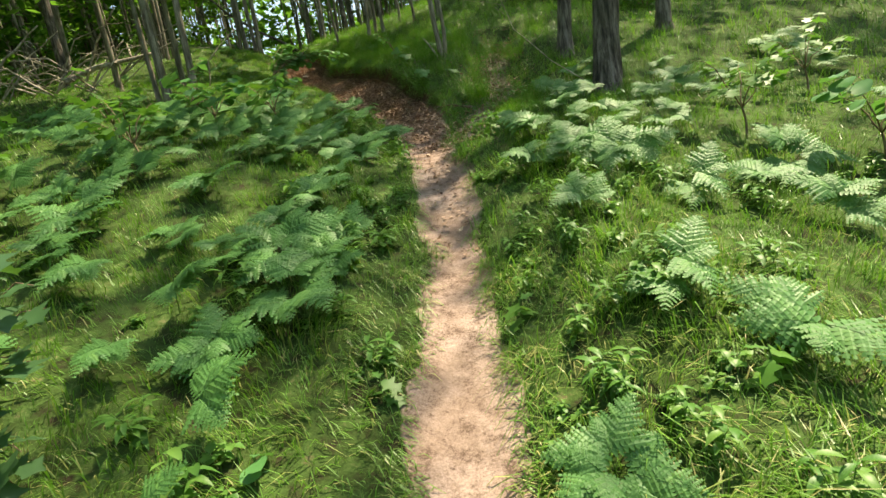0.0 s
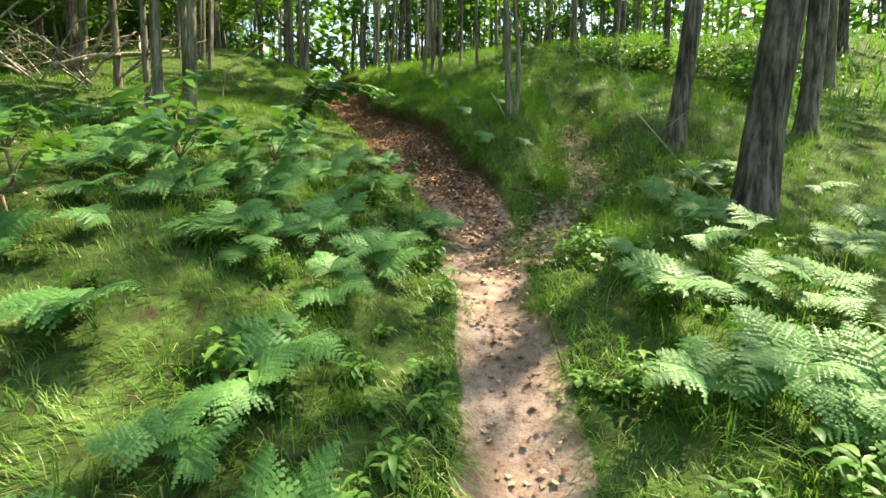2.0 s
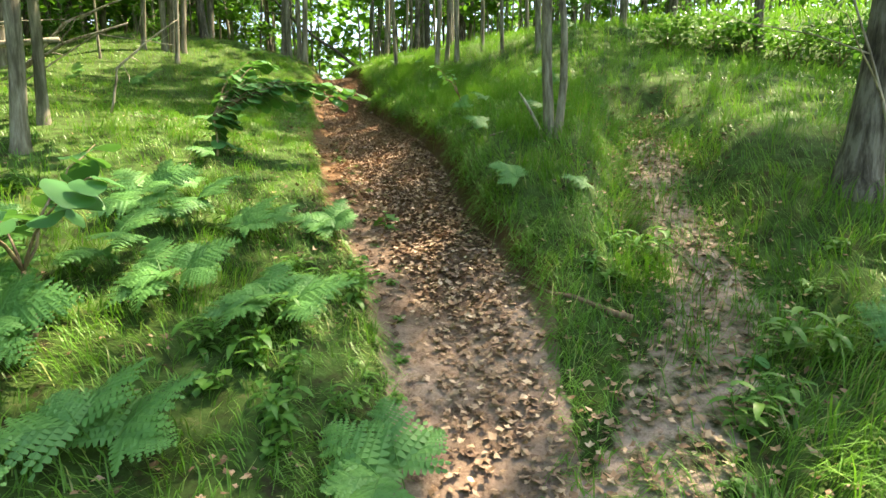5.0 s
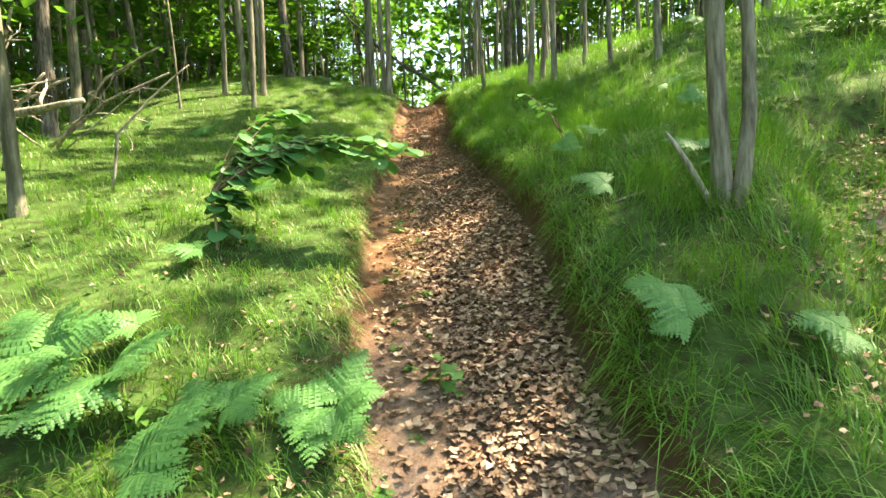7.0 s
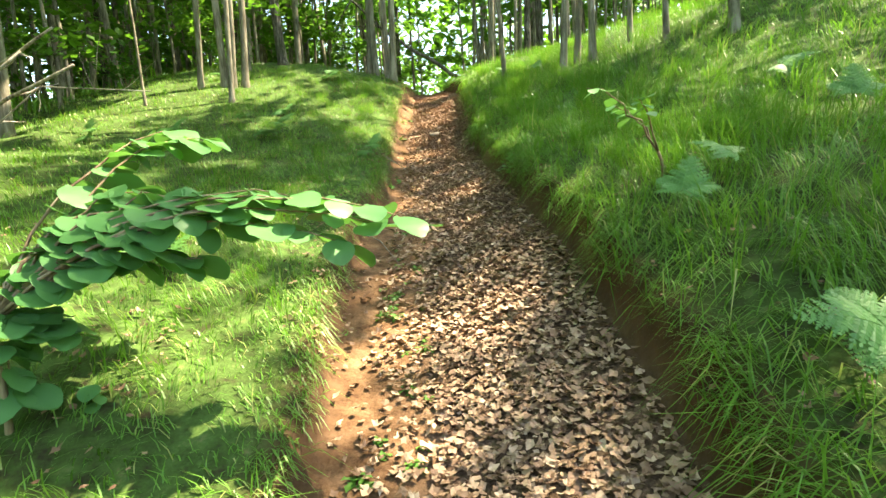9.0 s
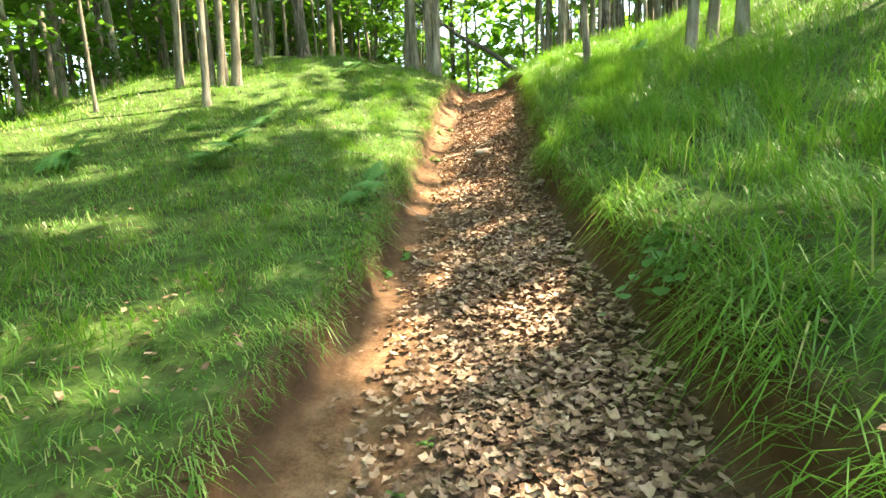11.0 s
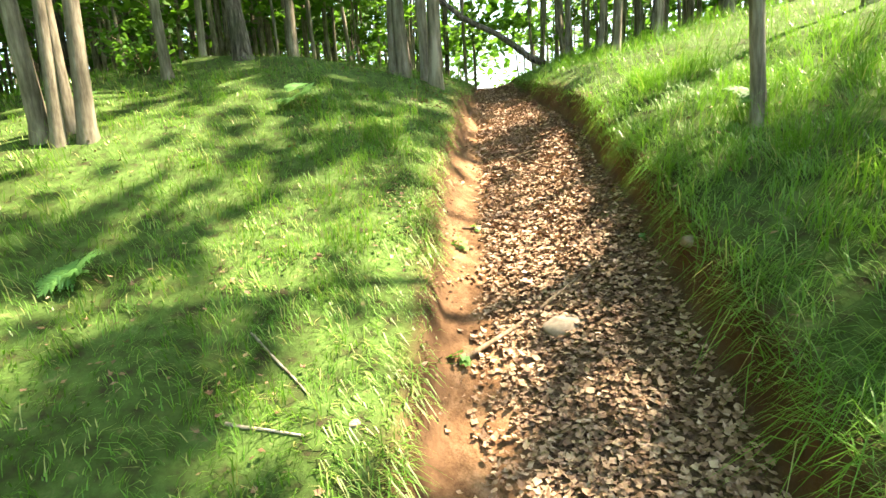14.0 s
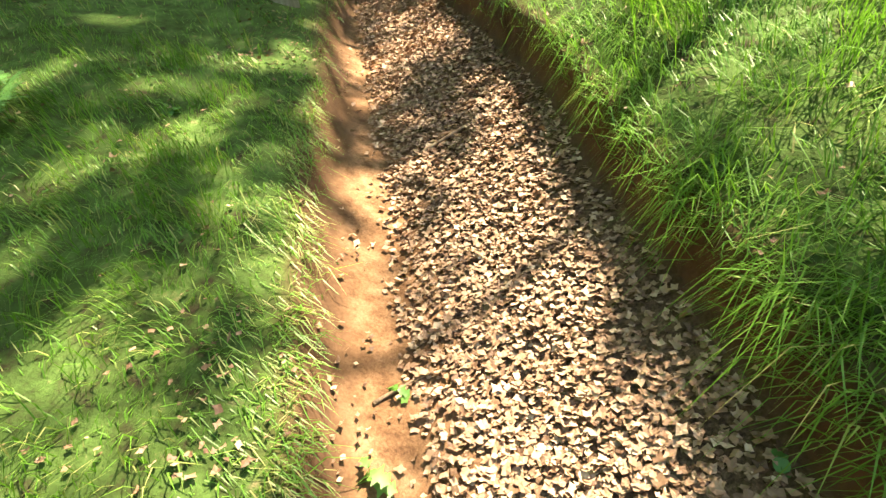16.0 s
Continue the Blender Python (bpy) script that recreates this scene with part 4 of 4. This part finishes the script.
def sapling(name, label, base, tips, kinds, count, seed, size=1.0, bark=TWIG, droop=0.2):
    """A woody shoot whose thin branches reach the given tips, with single leaves along them."""
    rng = np.random.default_rng(seed)
    foot_at = foot(*base)
    root = tagged(new(name), label, "bush")
    root.matrix_basis = Matrix.Translation(foot_at)
    hub = np.array([0.0, 0.0, 0.35 * (max(t[2] for t in tips) - foot_at.z)])
    p = Pile()
    tube(p, curve_line((0, 0, -0.05), hub, (0.02, 0, 0), 6), np.linspace(0.011, 0.008, 6), 7, 0.04, rng)
    part("stem", p.mesh("stem", bark, False), root)
    for tip in tips:
        end = np.array(tip) - np.array(foot_at)
        line = curve_line(hub, end, (0, 0, 0.16 * np.linalg.norm(end - hub)), 9, rng, 0.008)
        b = Pile()
        tube(b, line, np.linspace(0.006, 0.0015, 9), 5)
        part("branch", b.mesh("branch", bark, False), root)
        sprig(line, root, kinds, count, rng, size, 0.32, 1.0, droop)
    return root


sapling("hazel_sapling", "round-leaved green sapling that leans over the path", (-1.82, 9.82),
        ((-0.67, 10.27, 3.63), (-0.78, 10.24, 3.63), (-0.93, 10.24, 3.71), (-1.1, 10.25, 3.76), (-1.2, 10.15, 3.71), (-1.37, 10.16, 3.79), (-1.56, 10.15, 3.82), (-1.66, 10.06, 3.77), (-1.76, 9.96, 3.67), (-1.29, 10.06, 3.61), (-0.87, 10.2, 3.6), (-1.77, 9.88, 3.5), (-1.71, 9.95, 3.42), (-1.78, 9.85, 3.29), (-1.51, 10.04, 3.62), (-1.65, 10.41, 4.04), (-1.53, 10.45, 4.01)), ROUND, 16, 130, 1.15, TWIG, 0.35)
sapling("hazel_bush", "small bush with round green leaves on the bank", (-0.83, 13.19),
        ((-1.08, 13.4, 3.94), (-1.01, 13.29, 4.02), (-0.96, 13.17, 3.97), (-1.06, 13.18, 3.87), (-1.0, 13.1, 3.87), (-0.97, 13.04, 3.85), (-1.12, 13.04, 3.81), (-0.91, 12.98, 3.93), (-0.97, 13.21, 4.03)), ROUND, 9, 131, 0.55)
sapling("oak_sapling", "oak sapling with dull blue-green lobed leaves", (-1.3, 3.02),
        ((-0.9, 3.12, 1.79), (-0.86, 3.1, 1.67), (-0.83, 3.09, 1.6), (-0.92, 3.06, 1.48), (-0.89, 3.06, 1.45), (-1.0, 3.03, 1.33), (-0.98, 3.01, 1.19), (-1.04, 2.99, 1.1)), OAK, 7, 132, 1.0)
sapling("young_maple", "thin young maple with light green leaves beside the path", (0.01, 11.55),
        ((-0.29, 11.350000000000001, 4.14), (-0.19, 11.65, 4.09), (-0.09000000000000001, 11.25, 4.04)), ROUND, 6, 133, 0.8)
for k, (x, y) in enumerate(((-2.0, 5.87), (-1.73, 6.96), (-2.39, 6.34), (-2.2, 7.76), (-2.88, 5.27), (-1.3, 7.57), (2.82, 5.7), (3.36, 5.08), (4.03, 6.68))):
    z = float(ground(x, y))
    tips = [(x + 0.32 * math.cos(j * 1.3 + k), y + 0.32 * math.sin(j * 1.3 + k), z + 0.45 + 0.12 * (j % 3)) for j in range(5)]
    sapling("bush", "low bush with broad green leaves among ferns", (x, y), tips, ROUND if k % 2 else LOBED, 8, 140 + k, 1.5)


# ---- stones, sticks, dead wood ----
def stone(x, y, size, flat, seed, label):
    rng = np.random.default_rng(seed)
    bm = bmesh.new()
    bmesh.ops.create_icosphere(bm, subdivisions=3, radius=1)
    for v in bm.verts:
        n = noise.noise(v.co * 1.3 + Vector((seed, 0, 0))) * 0.22 + noise.noise(v.co * 3.1) * 0.06
        v.co = Vector((v.co.x * size[0], v.co.y * size[1], v.co.z * flat)) * (1 + n)
    me = bpy.data.meshes.new("stone")
    bm.to_mesh(me)
    bm.free()
    me.polygons.foreach_set("use_smooth", np.ones(len(me.polygons), bool))
    me.materials.append(STONE)
    ob = tagged(new("stone", me), label, "stone")
    ob.matrix_basis = Matrix.Translation(foot(x, y, flat * 0.25)) @ Matrix.Rotation(rng.uniform(0, 3), 4, "Z")


stone(-2.73, 16.57, (0.085, 0.14), 0.05, 5, "flat pale stone half sunk in the path")
stone(-2.22, 14.76, (0.042, 0.055), 0.035, 6, "small rounded pale stone on the path")
stone(-2.33, 15.42, (0.03, 0.035), 0.02, 7, "small tan pebble among the leaves")
stone(-1.85, 15.34, (0.06, 0.05), 0.03, 8, "tan stone at the foot of the bank")
stone(-2.17, 16.7, (0.045, 0.04), 0.03, 9, "pale clod at the foot of the bank")
stone(-3.28, 15.52, (0.02, 0.025), 0.014, 10, "small white pebble on bare soil")
stone(-0.48, 9.43, (0.02, 0.025), 0.014, 12, "small white pebble on bare soil")


def stick(points, thick, label, seed, material=TWIG, forks=0, name="stick", lift=0.5):
    """A fallen stick that lies on the ground from point to point."""
    rng = np.random.default_rng(seed)
    pts = [np.array((*p, float(ground(*p)) + thick * lift)) if len(p) == 2 else np.array(p, float) for p in points]
    fine = []
    for a, b in zip(pts, pts[1:]):
        for f in np.linspace(0, 1, 5)[:-1]:
            q = a + (b - a) * f
            if len(points[0]) == 2:
                q[2] = max(q[2], float(ground(q[0], q[1])) + thick * 0.4)
            fine.append(q + rng.normal(0, thick * 0.25, 3) * (1, 1, 0.3))
    fine = np.array(fine + [pts[-1]])
    o = fine[0].copy()
    p = Pile()
    tube(p, fine - o, np.linspace(thick * 0.55, thick * 0.25, len(fine)), 7, 0.08, rng)
    ob = tagged(new(name, p.mesh(name, material, False)), label, "stick")
    ob.matrix_basis = Matrix.Translation(o)
    for k in range(forks):
        i = int(len(fine) * rng.uniform(0.3, 0.85))
        d = rng.normal(0, 1, 3) * (1, 1, 0.7)
        d = d / np.linalg.norm(d) * np.linalg.norm(fine[-1] - fine[0]) * rng.uniform(0.12, 0.3)
        t = Pile()
        tube(t, curve_line(fine[i] - o, fine[i] - o + d, d * 0.12, 5, rng, 0.01), np.linspace(thick * 0.22, thick * 0.06, 5), 5)
        part("twig", t.mesh("twig", material, False), ob)
    return ob


stick(((0.96, 8.22), (0.61, 8.35), (0.49, 8.61)), 0.028, "brown fallen stick across the fork of the path", 150)
stick(((1.42, 8.58), (1.38, 8.81), (1.31, 9.05)), 0.02, "thin dead stick beside the side path", 151)
stick(((-3.15, 16.19), (-2.91, 16.58), (-2.62, 17.01)), 0.026, "straight tan stick lying across the path", 152, TWIG)
stick(((-3.65, 15.3), (-3.39, 15.39)), 0.014, "short pale stick in the grass", 153, DEADWOOD)
stick(((-3.88, 15.7), (-3.48, 15.54)), 0.013, "thin pale stick in the grass", 154, DEADWOOD)
stick(((-3.52, 17.29), (-3.37, 17.45), (-3.16, 17.53)), 0.014, "thin dark stick on the leaves", 155)
stick(((-1.83, 12.1), (-1.72, 12.07), (-1.42, 11.69)), 0.008, "thin pale twig on the path's edge", 156, DEADWOOD, 2)
stick(((-2.74, 14.53), (-2.5, 14.67)), 0.008, "thin pale root on the path's edge", 157, DEADWOOD)
stick(((-3.66, 18.73), (-3.24, 19.03), (-3.11, 19.25)), 0.02, "dark stick lying on the path", 158)
stick(((0.34, 10.22), (0.55, 10.38), (0.64, 10.81)), 0.012, "thin dead twig in the grass", 159, DEADWOOD, 2)
stick(((0.64, 5.68), (0.63, 6.09), (0.75, 6.29)), 0.012, "thin dark stick on the sandy path", 160)
stick(((2.43, 7.55, 2.04), (1.87, 7.57, 2.53), (1.53, 7.6, 2.95), (1.4, 7.65, 3.48)), 0.012, "thin bare dead stem arching over the ferns", 162, DEADWOOD, 3)
stick(((-2.96, 10.18, 3.63), (-2.89, 10.23, 4.01), (-2.7, 10.31, 4.22), (-2.4, 10.42, 4.45)), 0.02, "thin pale whip bent over in the shade", 163, DEADWOOD, 2)
leaner = stick(((-4.3, 23.9, 7.09), (-5.16, 23.88, 7.81), (-6.29, 23.69, 8.63), (-7.41, 23.56, 9.89), (-8.31, 23.41, 11.35)), 0.12, "dark dead trunk leaning across the path's far end", 161, BARK_ROUGH, 6, "leaning_dead_tree")
leaner["category"] = "tree"

# a heap of bleached dead wood under the trees
heap_rng = np.random.default_rng(170)
log = stick(((-5.39, 10.38, 4.25), (-4.75, 10.65, 4.43), (-4.02, 10.92, 4.52)), 0.10, "thick fallen log propped in a heap of dead wood", 171, DEADWOOD, 5, "fallen_log")
log["category"] = "log"
for k in range(26):
    x, y = heap_rng.uniform(-6.9, -4.6), heap_rng.uniform(9.6, 11.6)
    z = float(ground(x, y))
    a = heap_rng.uniform(-0.6, 0.6) + (math.pi if k % 2 else 0)
    r = heap_rng.uniform(0.8, 1.8)
    end = (x + math.cos(a) * r, y + math.sin(a) * r * 0.7, z + heap_rng.uniform(0.3, 1.1))
    stick(((x, y, z), ((x + end[0]) / 2, (y + end[1]) / 2, (z + end[2]) / 2 + heap_rng.uniform(0.0, 0.35)), end), heap_rng.uniform(0.015, 0.045), "bleached dead branch in a brush heap", 172 + k, DEADWOOD, 4, "dead_branch")


def leafy_bush(x, y, size, seed, label):
    """A low bush: thin stems and a loose dome of small leaves."""
    rng = np.random.default_rng(seed)
    root = tagged(new("bush"), label, "bush")
    root.matrix_basis = Matrix.Translation(foot(x, y))
    leaves = Pile()
    for k in range(5):
        a = k * 1.26 + rng.uniform(0, 0.6)
        tip = np.array([math.cos(a) * size * 0.6, math.sin(a) * size * 0.6, size * rng.uniform(0.6, 1.0)])
        p = Pile()
        tube(p, curve_line((0, 0, -0.03), tip, (0, 0, 0.1 * size), 5), np.linspace(0.01, 0.003, 5), 5)
        part("stem", p.mesh("stem", TWIG, False), root)
        for g in (0.6, 1.0):
            spray(leaves, rng, tip * g, size * 0.45, 45, 0.09, 0.7)
    part("foliage", leaves.mesh("foliage", HERB), root)


for k, (x, y, size) in enumerate(((3.26, 14.99, 0.5), (3.88, 14.71, 0.5), (4.16, 14.4, 0.45), (4.56, 13.84, 0.5), (5.03, 13.55, 0.5), (4.58, 11.95, 0.45), (4.65, 11.41, 0.5), (-8.2, 18.8, 0.5), (-9.6, 17.2, 0.6), (-7.6, 12.2, 0.5))):
    leafy_bush(x, y, size, 300 + k, "pale green leafy bush on the grassy crest" if k < 7 else "light green bush under the trees")
